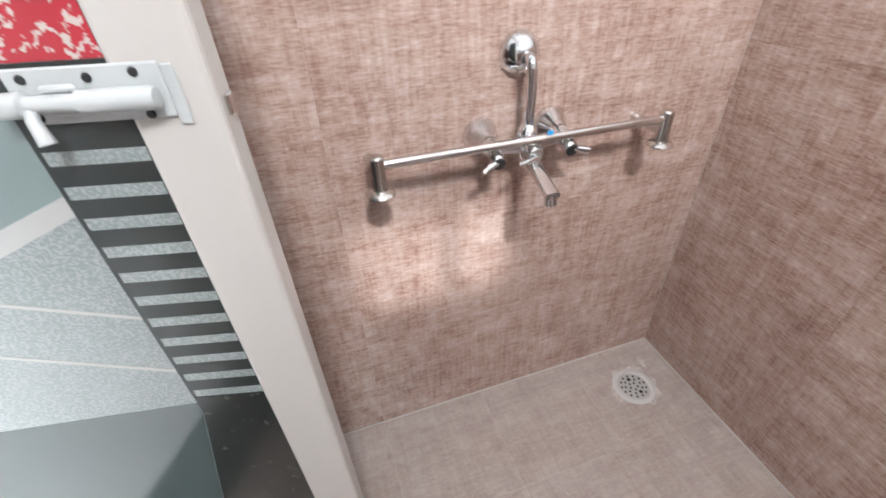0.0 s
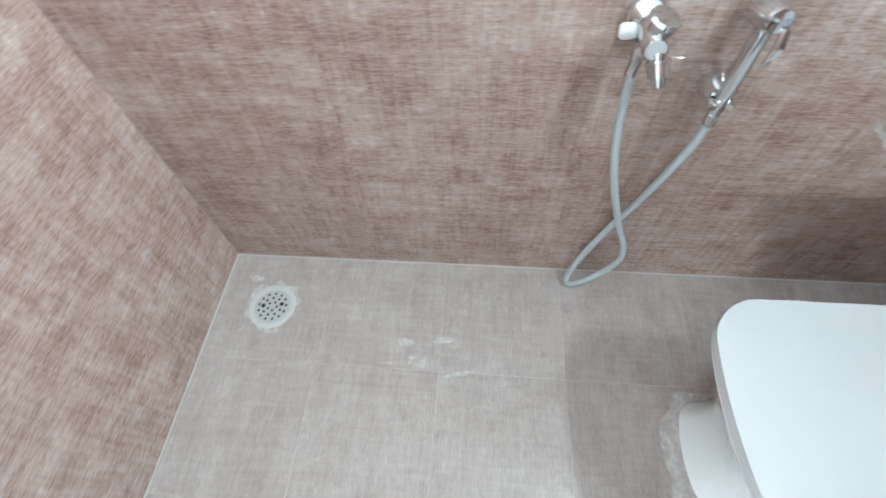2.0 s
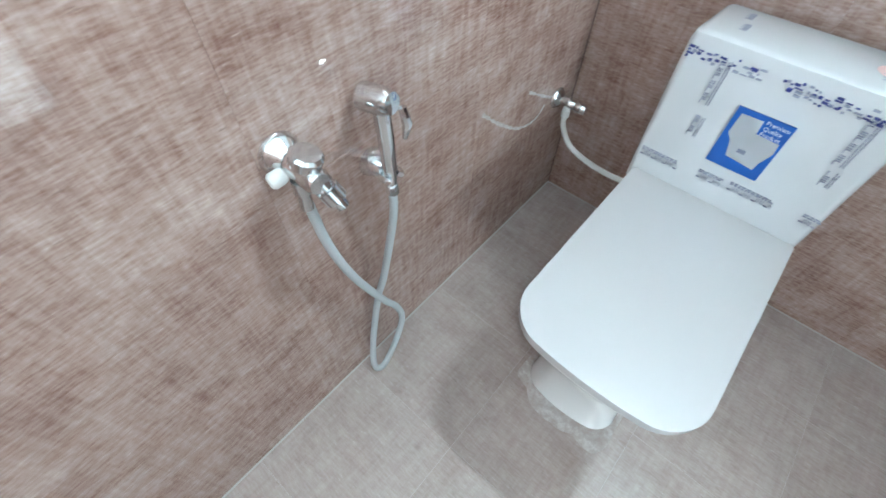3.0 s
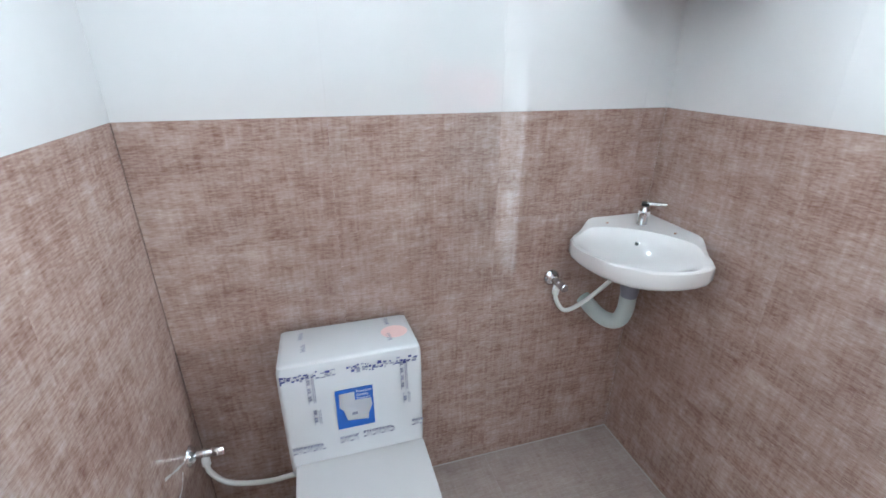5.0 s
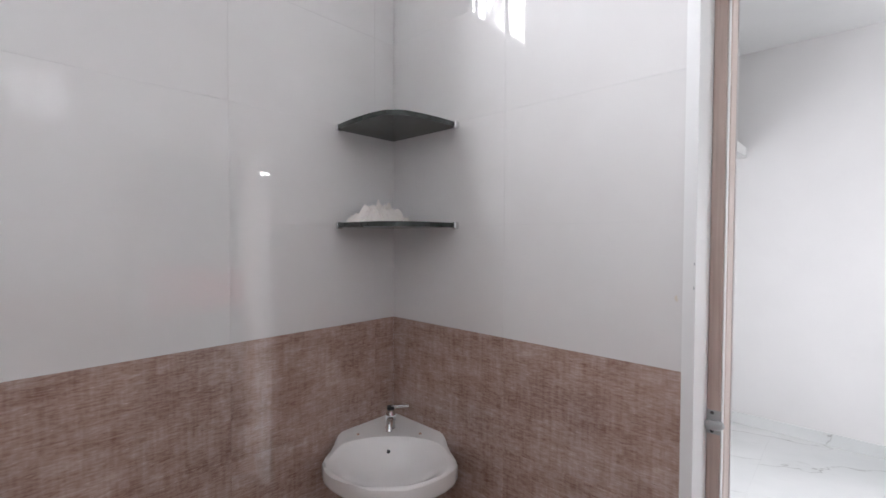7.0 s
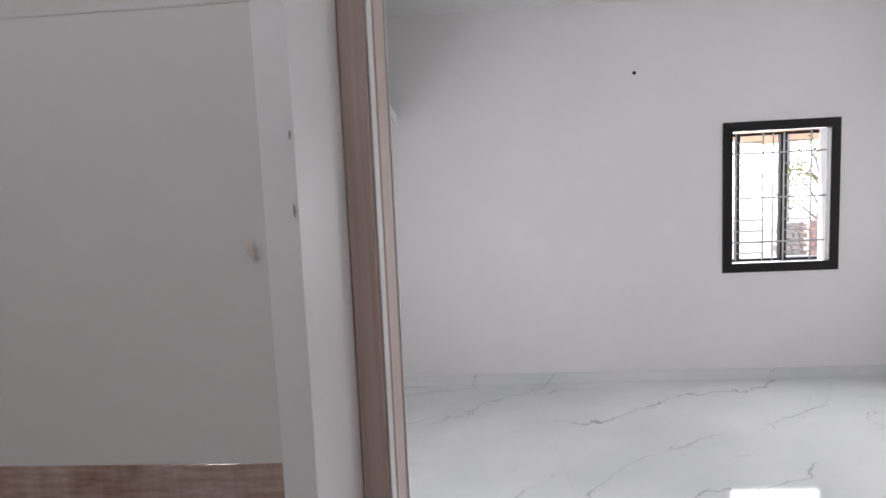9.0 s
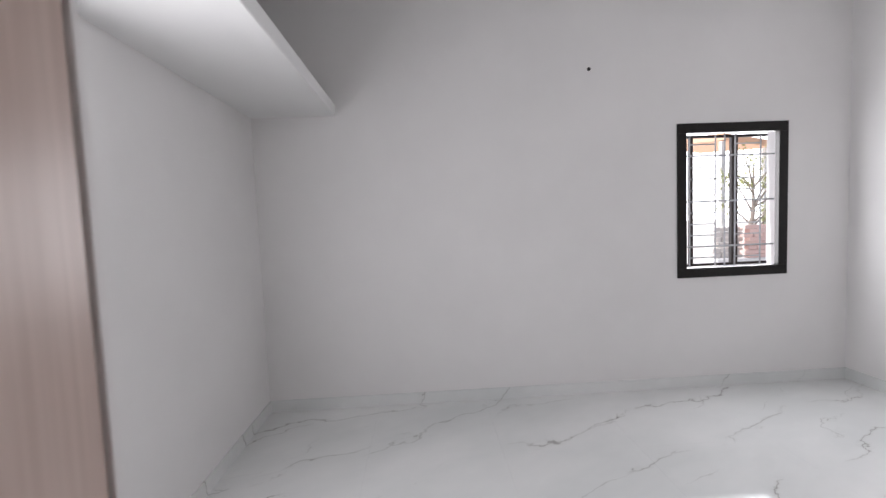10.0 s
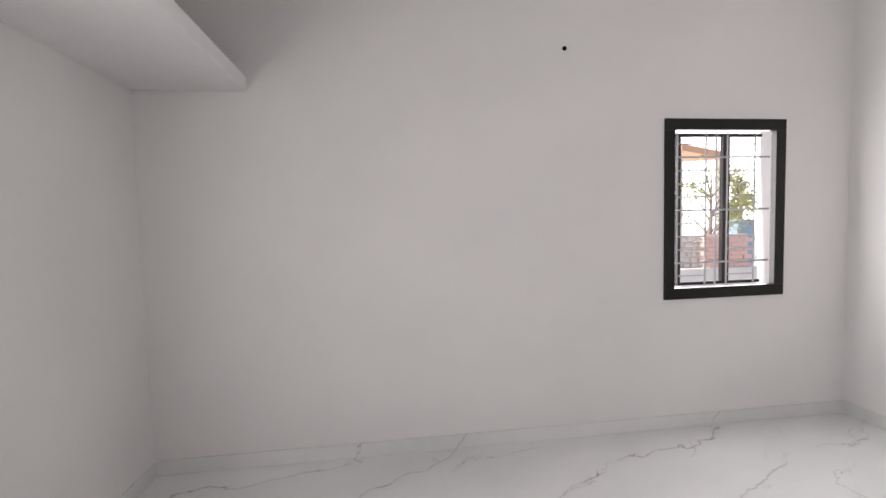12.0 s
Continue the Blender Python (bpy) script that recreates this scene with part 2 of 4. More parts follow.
# ---------- mesh helpers ----------
def part(name, bm, material, parent=None, label="", smooth=False):
    me = bpy.data.meshes.new(name)
    bmesh.ops.recalc_face_normals(bm, faces=bm.faces)
    if smooth:
        for fc in bm.faces:
            fc.smooth = True
        for ed in bm.edges:
            if len(ed.link_faces) == 2 and ed.calc_face_angle(0) > radians(40):
                ed.smooth = False
    bm.to_mesh(me)
    bm.free()
    me.materials.append(material)
    ob = new(name, me)
    if parent is not None:
        ob.parent = parent
        me.transform(Matrix.Translation(-(parent.matrix_basis.translation)))
    if label:
        ob["label"] = label
    return ob


def empty(name, x=0, y=0, z=0):
    ob = new(name)
    ob.location = (x, y, z)
    ob.empty_display_size = 0.05
    return ob


def thing(name, label, category, x=0, y=0, z=0, group="", kind=""):
    return tagged(empty(name, x, y, z), label, category, group, kind)


def add_box(bm, x0, x1, y0, y1, z0, z1, bevel=0.0, seg=1):
    vs = [bm.verts.new((x, y, z)) for x in (x0, x1) for y in (y0, y1) for z in (z0, z1)]
    fs = [bm.faces.new([vs[i] for i in q]) for q in ((0, 1, 3, 2), (4, 6, 7, 5), (0, 4, 5, 1), (2, 3, 7, 6), (0, 2, 6, 4), (1, 5, 7, 3))]
    if bevel > 0:
        es = list({e for fc in fs for e in fc.edges})
        bmesh.ops.bevel(bm, geom=es, offset=bevel, segments=seg, profile=0.5, affect="EDGES")
    return bm


def box(x0, x1, y0, y1, z0, z1, bevel=0.0, seg=1):
    bm = bmesh.new()
    return add_box(bm, min(x0, x1), max(x0, x1), min(y0, y1), max(y0, y1), min(z0, z1), max(z0, z1), bevel, seg)


def frame_axes(d):
    d = Vector(d).normalized()
    a = d.cross(Vector((0, 0, 1)))
    if a.length < 1e-3:
        a = Vector((1, 0, 0))
    a.normalize()
    return d, a, d.cross(a)


def lathe(bm, origin, axis, profile, n=24, caps=True):
    """Turned shape: profile is (radius, distance along axis)."""
    d, a, b = frame_axes(axis)
    o = Vector(origin)
    rings = []
    for r, h in profile:
        if r < 1e-5:
            rings.append([bm.verts.new(o + d * h)])
        else:
            rings.append([bm.verts.new(o + d * h + (a * math.cos(k * math.tau / n) + b * math.sin(k * math.tau / n)) * r) for k in range(n)])
    for p, q in zip(rings, rings[1:]):
        if len(p) == 1 and len(q) == 1:
            continue
        for k in range(n):
            j = (k + 1) % n
            if len(p) == 1:
                bm.faces.new((p[0], q[k], q[j]))
            elif len(q) == 1:
                bm.faces.new((p[k], p[j], q[0]))
            else:
                bm.faces.new((p[k], p[j], q[j], q[k]))
    for ring in (rings[0], rings[-1]):
        if caps and len(ring) > 1:
            bm.faces.new(ring)
    return bm


def turned(origin, axis, profile, n=24, caps=True):
    return lathe(bmesh.new(), origin, axis, profile, n, caps)


def spline(points, steps=10):
    """Catmull-Rom through the points."""
    ps = [Vector(p) for p in points]
    ps = [ps[0] * 2 - ps[1]] + ps + [ps[-1] * 2 - ps[-2]]
    out = []
    for a, b, c, d in zip(ps, ps[1:], ps[2:], ps[3:]):
        for k in range(steps):
            t = k / steps
            out.append(0.5 * ((2 * b) + (c - a) * t + (2 * a - 5 * b + 4 * c - d) * t * t + (3 * b - a - 3 * c + d) * t ** 3))
    out.append(ps[-2])
    return out


def tube(points, radius, n=12, rib=0.0):
    bm = bmesh.new()
    ps = [Vector(p) for p in points]
    rings, up = [], None
    for i, p in enumerate(ps):
        d = (ps[min(i + 1, len(ps) - 1)] - ps[max(i - 1, 0)]).normalized()
        if up is None:
            _, up, _ = frame_axes(d)
        a = (up - d * up.dot(d)).normalized()
        up = a
        b = d.cross(a)
        r = (radius[i] if isinstance(radius, (list, tuple)) else radius) + (rib if i % 2 else 0.0)
        rings.append([bm.verts.new(p + (a * math.cos(k * math.tau / n) + b * math.sin(k * math.tau / n)) * r) for k in range(n)])
    for p, q in zip(rings, rings[1:]):
        for k in range(n):
            bm.faces.new((p[k], p[(k + 1) % n], q[(k + 1) % n], q[k]))
    bm.faces.new(rings[0][::-1])
    bm.faces.new(rings[-1])
    return bm


def resample(points, step):
    out, left = [points[0]], step
    for a, b in zip(points, points[1:]):
        ln = (b - a).length
        while left <= ln:
            out.append(a.lerp(b, left / ln))
            left += step
        left -= ln
    return out


def loft(rings, cap=True):
    bm = bmesh.new()
    vr = [[bm.verts.new(p) for p in ring] for ring in rings]
    n = len(vr[0])
    for p, q in zip(vr, vr[1:]):
        for k in range(n):
            bm.faces.new((p[k], p[(k + 1) % n], q[(k + 1) % n], q[k]))
    if cap:
        bm.faces.new(vr[0])
        bm.faces.new(vr[-1])
    return bm


def prism(outline, z0, z1, bevel=0.0, seg=2):
    bm = bmesh.new()
    lo = [bm.verts.new((x, y, z0)) for x, y in outline]
    hi = [bm.verts.new((x, y, z1)) for x, y in outline]
    n = len(lo)
    bm.faces.new(lo[::-1])
    top = bm.faces.new(hi)
    for k in range(n):
        bm.faces.new((lo[k], lo[(k + 1) % n], hi[(k + 1) % n], hi[k]))
    if bevel > 0:
        bmesh.ops.bevel(bm, geom=list(top.edges), offset=bevel, segments=seg, profile=0.5, affect="EDGES")
    return bm


def rounded(x0, x1, y0, y1, radii, n=8, bow=0.0):
    """Outline with corner radii for (x0,y0), (x1,y0), (x1,y1), (x0,y1); bow pushes the y0 side out."""
    out = []
    for cx, cy, sx, sy, r, a0 in ((x0, y0, 1, 1, radii[0], 180), (x1, y0, -1, 1, radii[1], 270), (x1, y1, -1, -1, radii[2], 0), (x0, y1, 1, -1, radii[3], 90)):
        for k in range(n + 1):
            a = radians(a0 + 90 * k / n)
            out.append([cx + sx * r + r * math.cos(a), cy + sy * r + r * math.sin(a)])
        if (cx, cy) == (x0, y0) and bow:
            for k in range(1, 8):
                out.append([x0 + r + (x1 - x0 - 2 * r) * k / 8, y0])
    if bow:
        for p in out:
            w = (2 * p[0] - x0 - x1) / (x1 - x0)
            p[1] -= bow * (1 - w * w) * max(0, 1 - (p[1] - y0) / 0.2)
    return [tuple(p) for p in out]


def wall(name, boxes, material, label="", category="wall"):
    bm = bmesh.new()
    for b in boxes:
        add_box(bm, *b)
    ob = part(name, bm, material)
    return tagged(ob, label, category, kind="structure")


# ---------- the large structure ----------
floor_bath = wall("floor_bathroom", [(-0.2, 1.60, YD - 0.2, YA + 0.2, -0.2, -0.0005)], M_GROUT, "bathroom floor of beige linen-look tiles with pale joints", "floor")
wall_west = wall("wall_west", [(-0.22, -0.008, YD - 0.2, YA + 0.3, -0.2, ZC)], M_GROUTB, "bathroom wall, brown linen-look tiles below white glazed tiles", "wall")
wall_south = wall("wall_south", [(-0.008, XB + 0.008, YD - 0.2, YD - 0.008, -0.2, ZC)], M_GROUTB, "shower wall, brown linen-look tiles below white glazed tiles", "wall")
Y2 = YA + 0.008
wall_north = wall("wall_north", [(-0.008, XO, Y2, Y2 + 0.22, -0.2, VZ0), (-0.008, VX0, Y2, Y2 + 0.22, VZ0, VZ1), (VX1, XO, Y2, Y2 + 0.22, VZ0, VZ1),
                                 (-0.008, XO, Y2, Y2 + 0.22, VZ1, ZC)], M_GROUTB, "toilet wall, brown tiles below white glazed tiles with a high ventilator", "wall")
X2 = XB + 0.008
PJN, PJS = -0.904, DS - 0.018
wall_east = wall("wall_east", [(X2, XO, PJN, Y2, -0.2, ZC), (X2, XO, YS, PJS, -0.2, ZC), (X2, XO, PJS, PJN, DH + 0.05, ZC), (1.6625, XO + 0.0015, -0.9345, PJN, -0.2, DH + 0.05)], M_PLASTER,
                 "white plastered partition with the bathroom doorway", "wall")
strip = wall("trim_doorway_plaster", [(XB - 0.001, 1.5615, PJN - 0.003, PJN, 0.0, DH + 0.045), (XB - 0.001, 1.5615, PJS, PJS + 0.003, 0.0, DH + 0.045), (XB - 0.001, X2 - 0.0005, PJN, -0.884, 0.0, ZC - 0.002), (XB - 0.001, X2 - 0.0005, PJS - 0.02, PJS, 0.0, ZC - 0.002)], M_REVEAL,
             "rough white plaster strip beside the doorway", "trim")
wall_bn = wall("wall_bedroom_north", [(XO, NX0, YN, YN + 0.2, -0.2, ZC), (NX1, XE + 0.2, YN, YN + 0.2, -0.2, ZC), (NX0, NX1, YN, YN + 0.2, -0.2, WZ0), (NX0, NX1, YN, YN + 0.2, WZ1, ZC)],
               M_PLASTER, "white painted bedroom wall with a dark-framed window", "wall")
wall_be = wall("wall_bedroom_east", [(XE, XE + 0.2, WY1, YN, -0.2, ZC), (XE, XE + 0.2, YS - 0.2, WY0, -0.2, ZC), (XE, XE + 0.2, WY0, WY1, -0.2, WZ0), (XE, XE + 0.2, WY0, WY1, WZ1, ZC)],
               M_PLASTER, "white painted bedroom wall with a barred window", "wall")
wall_bs = wall("wall_bedroom_south", [(X2, XE, YS - 0.2, YS, -0.2, ZC)], M_PLASTER, "plain white painted bedroom wall", "wall")
floor_bed = wall("floor_bedroom", [(1.60, XE, YS, YN, -0.2, ZB - 0.004)], M_GROUT, "glossy white marble-look floor with grey veins", "floor")
ceil = wall("ceiling", [(-0.22, XE + 0.2, YS - 0.2, YN + 0.2, ZC, ZC + 0.15)], M_CEIL, "white painted ceiling", "ceiling")
threshold = wall("threshold", [(XB + 0.004, XO - 0.004, DS, DN, -0.004, ZB + 0.002)], M_GRANITE, "dark stone threshold in the doorway", "threshold")
M_JOINT = mat("dark_open_joint", (0.09, 0.06, 0.05), 0.9)
M_BEAD = plaster("white_grout_bead", (0.50, 0.46, 0.43), 0.8)
bead = wall("trim_grout_bead", [(0.0, 0.0035, YD, YA, 0.0004, 0.003), (0.0035, XB, YD, YD + 0.0035, 0.0004, 0.003), (0.0035, XB, YA - 0.0035, YA, 0.0004, 0.003), (XB - 0.0035, XB, -0.884, YA - 0.0035, 0.0004, 0.003)],
            M_BEAD, "thin white grout line round the bathroom floor", "trim")
loft_slab = tagged(part("loft_shelf", box(XO, XE, -0.49, YN, 2.172, 2.255, 0.004), M_CEIL), "white painted concrete loft slab under the ceiling", "loft", kind="structure")
skirt_e = wall("baseboard_east", [(XE - 0.010, XE, YS, YN, ZB - 0.004, 0.098)], M_MARBLE, "marble skirting strip", "baseboard")
skirt_n = wall("baseboard_north", [(XO, XE - 0.010, YN - 0.010, YN, ZB - 0.004, 0.098)], M_MARBLE, "marble skirting strip", "baseboard")
skirt_s = wall("baseboard_south", [(XO, XE - 0.010, YS, YS + 0.010, ZB - 0.004, 0.098)], M_MARBLE, "marble skirting strip", "baseboard")
skirt_w = wall("baseboard_west", [(XO, XO + 0.010, -0.80, YN - 0.010, ZB - 0.004, 0.098), (XO, XO + 0.010, YS + 0.010, PJS - 0.1, ZB - 0.004, 0.098)], M_MARBLE, "marble skirting strip", "baseboard")
joint = wall("trim_corner_joint", [(0.0, 0.0016, YA - 0.0016, YA, 0.004, ZT - 0.002)], M_JOINT, "dark open joint in the tiled corner", "trim")


# ---------- windows ----------
def window(name, label, centre, yaw, w, h, depth=0.2):
    """Dark-framed window with a white steel grille; local x along the wall, y outwards, z up, origin at the sill's middle."""
    win = tagged(empty(name), label, "window", kind="structure")
    win.matrix_world = pose(*centre, 0, 0, yaw)
    f = 0.072
    bm = bmesh.new()
    for b in ((-w / 2, w / 2, -0.012, 0.030, 0, f), (-w / 2, w / 2, -0.012, 0.030, h - f, h), (-w / 2, -w / 2 + f, -0.012, 0.030, f, h - f), (w / 2 - f, w / 2, -0.012, 0.030, f, h - f)):
        add_box(bm, *b, 0.002)
    local(part("window_frame", bm, M_BLACK), win, "matt black stone surround")
    iw, ih = w - 2 * f, h - 2 * f
    for k, (x, ww) in enumerate(((-iw / 2 + 0.108, 0.026), (0.095, 0.052))):
        local(part("sash_stile", box(x - ww / 2, x + ww / 2, 0.10, 0.135, f, h - f, 0.003), M_SASH), win, "dark brown sliding sash stile")
    for z in (f, h - f - 0.02):
        local(part("sash_rail", box(-iw / 2, iw / 2, 0.102, 0.133, z, z + 0.02, 0.002), M_SASH), win)
    xs = tuple(-iw / 2 + iw * f for f in (0.093, 0.376, 0.48, 0.595, 0.877))
    for x in xs:
        local(part("grille_upright", box(x - 0.004, x + 0.004, 0.060, 0.068, f, h - f), M_GRILLE), win)
    n = 11
    for k in range(n):
        z = f + ih * (0.07 + 0.0855 * k)
        if k in (1, 5, 9):
            local(part("grille_bar", turned((-iw / 2 - 0.01, 0.054, z), (1, 0, 0), [(0.0065, 0), (0.0065, iw + 0.02)], 8), M_GRILLE), win)
        else:
            for a, b in ((xs[0], xs[1]), (xs[3], xs[4])):
                local(part("grille_rung", box(a + 0.0035, b - 0.0035, 0.061, 0.069, z - 0.0045, z + 0.0045), M_GRILLE), win)
    return win


def local(ob, parent, label=""):
    ob.parent = parent
    if label:
        ob["label"] = label
    return ob


window("window_1", "barred sliding window in a matt black stone surround", (XE, (WY0 + WY1) / 2, WZ0), -90, WY1 - WY0, WZ1 - WZ0)
window("window_2", "barred window with black surround beside the loft", ((NX0 + NX1) / 2, YN, 0.852), 0, NX1 - NX0, WZ1 - WZ0 + 0.02)

vent = tagged(empty("ventilator_window", (VX0 + VX1) / 2, YA, VZ0), "high bathroom ventilator with white bars", "window", kind="structure")
bm = bmesh.new()
for b in ((VX0, VX1, VZ0, VZ0 + 0.02), (VX0, VX1, VZ1 - 0.02, VZ1), (VX0, VX0 + 0.02, VZ0 + 0.02, VZ1 - 0.02), (VX1 - 0.02, VX1, VZ0 + 0.02, VZ1 - 0.02)):
    add_box(bm, b[0], b[1], YA + 0.001, YA + 0.012, b[2], b[3], 0.002)
part("window_frame", bm, M_PVC, vent)
for k, (f, w) in enumerate(((0.10, 0.010), (0.22, 0.006), (0.40, 0.034), (0.58, 0.007), (0.74, 0.012), (0.90, 0.016))):
    x = VX0 + (VX1 - VX0) * f
    part("bar", box(x - w / 2, x + w / 2, YA + 0.002, YA + 0.010, VZ0 + 0.02, VZ1 - 0.02), M_GRILLE, vent)
# Half-clear sheet added across the ventilator to weaken the sun patch indoors.
M_FILM = mat("sun_dimming_sheet", (0.8, 0.8, 0.8), 0.4)
fn = Nodes(M_FILM)
clear = fn.t.nodes.new("ShaderNodeBsdfTransparent")
film_mix = fn.t.nodes.new("ShaderNodeMixShader")
film_mix.inputs[0].default_value = 0.38
fn.link(clear.outputs[0], film_mix.inputs[1])
fn.link(fn.b.outputs[0], film_mix.inputs[2])
fn.link(film_mix.outputs[0], fn.t.nodes["Material Output"].inputs["Surface"])
part("sheet", box(VX0, VX1, YA + 0.204, YA + 0.206, VZ0, VZ1), M_FILM, vent, "translucent plastic sheet added to dim the sun")


# ---------- doorway ----------
def jamb(y, s):
    """Door post with a rebate; s is the way into the wall."""
    bm = bmesh.new()
    for x0, x1, out in ((1.562, 1.6015, 0.0), (1.602, 1.662, 0.0008)):
        a, b = sorted((y - s * out, y + s * 0.026))
        add_box(bm, x0, x1, a, b, 0.0, DH + 0.045, 0.002)
    return bm


door_frame = tagged(empty("door_frame", 1.6, (DN + DS) / 2, 0), "brown wood-grain door frame with a rebate", "door frame", kind="structure")
part("post", jamb(DN, 1), M_WOOD, door_frame)
part("post", jamb(DS, -1), M_WOOD, door_frame)
bm = box(1.562, 1.6015, DS + 0.001, DN - 0.001, DH, DH + 0.045)
add_box(bm, 1.602, 1.662, DS + 0.0012, DN - 0.0012, DH - 0.0008, DH + 0.045, 0.002)
part("head", bm, M_WOOD, door_frame)
part("gasket", box(1.5650, 1.5850, DN - 0.0022, DN - 0.0003, 0.02, DH - 0.002, 0.001), M_PVC, door_frame, "ivory lipping strip in the rebate")
part("gasket", box(1.5650, 1.5850, DS + 0.0003, DS + 0.0022, 0.02, DH - 0.002, 0.001), M_PVC, door_frame, "ivory lipping strip in the rebate")
M_SMEAR = mat("grey_cement_smear", (0.30, 0.31, 0.33), 0.8)
M_STAIN = mat("ochre_stain", (0.62, 0.565, 0.49), 0.7)


def wall_smear(name, label, y, z, w, h, seed, material):
    random.seed(seed)
    t = thing(name, label, "stain", XB, y, z, "wall smears")
    bm = bmesh.new()
    c = bm.verts.new((XB - 0.0024, y, z))
    vs = []
    for k in range(14):
        a = k * math.tau / 14
        r = random.uniform(0.45, 1.0)
        vs.append(bm.verts.new((XB - 0.0018, y + w * r * math.cos(a), z + h * r * math.sin(a))))
    for k in range(14):
        bm.faces.new((c, vs[k], vs[(k + 1) % 14]))
    part("smear", bm, material, t)


wall_smear("cement_smear", "grey cement smear on the doorway plaster", -0.9045, 1.424, 0.0014, 0.006, 3, M_SMEAR)
wall_smear("cement_smear", "grey cement smear on the doorway plaster", -0.9045, 1.472, 0.0012, 0.005, 4, M_SMEAR)
wall_smear("wall_stain", "ochre stain on the white wall tile", -0.873, 1.400, 0.004, 0.008, 5, M_STAIN)

KZ = 1.125
keeper = thing("bolt_keeper", "small white painted bolt keeper on the door frame", "bolt keeper", 1.562, -0.918, KZ)
part("plate", box(1.559, 1.5618, -0.934, -0.904, KZ - 0.026, KZ + 0.026, 0.001), M_BOLT, keeper)
bm = tube([Vector((1.560 - 0.012 * math.sin(a), -0.919 + 0.013 * math.cos(a), KZ - 0.004)) for a in [k * math.pi / 8 for k in range(9)]], [0.0095] * 9, 10)
part("loop", bm, M_BOLT, keeper, smooth=True)
for z in (KZ - 0.020, KZ + 0.020):
    part("screw", turned((1.559, -0.917, z), (-1, 0, 0), [(0.004, 0), (0.003, 0.0015), (0, 0.0016)], 10), M_DARK, keeper)

LEAF, RIM = 0.644, 0.067
door = tagged(empty("door_1"), "open white bathroom door with printed stripes and terrazzo panel", "door", kind="structure")
door.matrix_world = pose(1.612, -1.560, 0, 0, 0, math.degrees(math.atan2(0.157, -0.607)))
# local: x from hinge to free edge, the printed face towards -y
bm = bmesh.new()
for b in ((0, 0.05, -0.015, 0.015, 0.012, 2.03), (LEAF - RIM, LEAF, -0.015, 0.015, 0.012, 2.03), (0.05, LEAF - RIM, -0.015, 0.015, 0.012, 0.08), (0.05, LEAF - RIM, -0.015, 0.015, 1.96, 2.03)):
    add_box(bm, *b, 0.004, 2)
FACE = -0.0125
local(part("door_profile", bm, M_CREAM), door, "ivory plastic edge profile")
local(part("door_panel", box(0.05, LEAF - RIM, FACE, 0.012, 0.08, 1.96), M_PTEAL), door, "glossy printed panel")
E0 = LEAF - RIM


def printed(name, outline, material, lift=0.0008, label=""):
    bm = bmesh.new()
    lo = [bm.verts.new((x, FACE - lift, z)) for x, z in outline]
    hi = [bm.verts.new((x, FACE + 0.0004, z)) for x, z in outline]
    bm.faces.new(lo)
    for k in range(len(lo)):
        bm.faces.new((lo[k], lo[(k + 1) % len(lo)], hi[(k + 1) % len(lo)], hi[k]))
    return local(part(name, bm, material), door, label)


L0 = E0 - 0.083                                # inner side of the printed ladder
printed("print_red", [(0.05, 1.112), (E0, 1.112), (E0, 1.38), (0.05, 1.32)], M_RED, label="red terrazzo print")
printed("print_dark", [(L0, 0.731), (E0, 0.731), (E0, 1.1115), (L0, 1.1115)], M_PDARK, label="charcoal ladder print")
for k in range(11):
    z = 1.0355 - 0.0303 * k
    printed("print_stripe", [(L0 + 0.0045, z), (E0, z), (E0, z + 0.0118), (L0 + 0.0045, z + 0.0118)], M_PGREY, 0.0012)
printed("print_speckled", [(0.05, 0.675), (L0 - 0.0005, 0.720), (L0 - 0.0005, 0.992), (0.05, 0.795)], M_PGREY, label="pale speckled print")
for z, fall in ((0.865, 0.26), (0.780, 0.27)):
    printed("print_line", [(0.05, z + fall * (L0 - 0.05)), (L0 - 0.0005, z), (L0 - 0.0005, z + 0.0045), (0.05, z + fall * (L0 - 0.05) + 0.0045)], M_PMIST, 0.0014)
printed("print_band", [(0.05, 0.795), (L0 - 0.0005, 0.990), (L0 - 0.0005, 1.009), (0.05, 0.828)], M_PMIST, 0.0010)
printed("print_floor", [(0.05, 0.08), (E0 - 0.225, 0.08), (L0 - 0.0015, 0.7), (L0 - 0.0005, 0.7195), (0.05, 0.6745)], M_PDEEP, label="deep grey-green print")
printed("print_black", [(E0 - 0.224, 0.08), (E0, 0.08), (E0, 0.730), (L0, 0.730), (L0, 0.70)], M_PBLACK, label="black stone print")
for z in (0.25, 1.0, 1.8):
    local(part("hinge", turned((-0.004, -0.012, z - 0.04), (0, 0, 1), [(0.006, 0), (0.006, 0.08)], 10), M_STEEL), door)

bolt = tagged(empty("tower_bolt"), "white painted tower bolt on the door edge", "bolt")
bolt.matrix_world = door.matrix_world @ pose(0.614, -0.0155, 1.088)
bm = box(-0.108, -0.001, -0.003, 0, -0.018, 0.021, 0.0012)
add_box(bm, -0.001, 0.008, -0.002, 0, -0.024, 0.019, 0.0008)
local(part("plate", bm, M_BOLT), bolt)
local(part("barrel", turned((-0.118, -0.010, -0.001), (1, 0, 0), [(0.0075, 0), (0.009, 0.003), (0.009, 0.022), (0.006, 0.0235), (0.006, 0.058), (0.008, 0.0595), (0.0085, 0.108), (0.007, 0.112), (0, 0.113)], 18), M_BOLT, smooth=True), bolt)
local(part("guide", box(-0.085, -0.060, -0.008, -0.003, 0.004, 0.010, 0.002), M_BOLT), bolt)
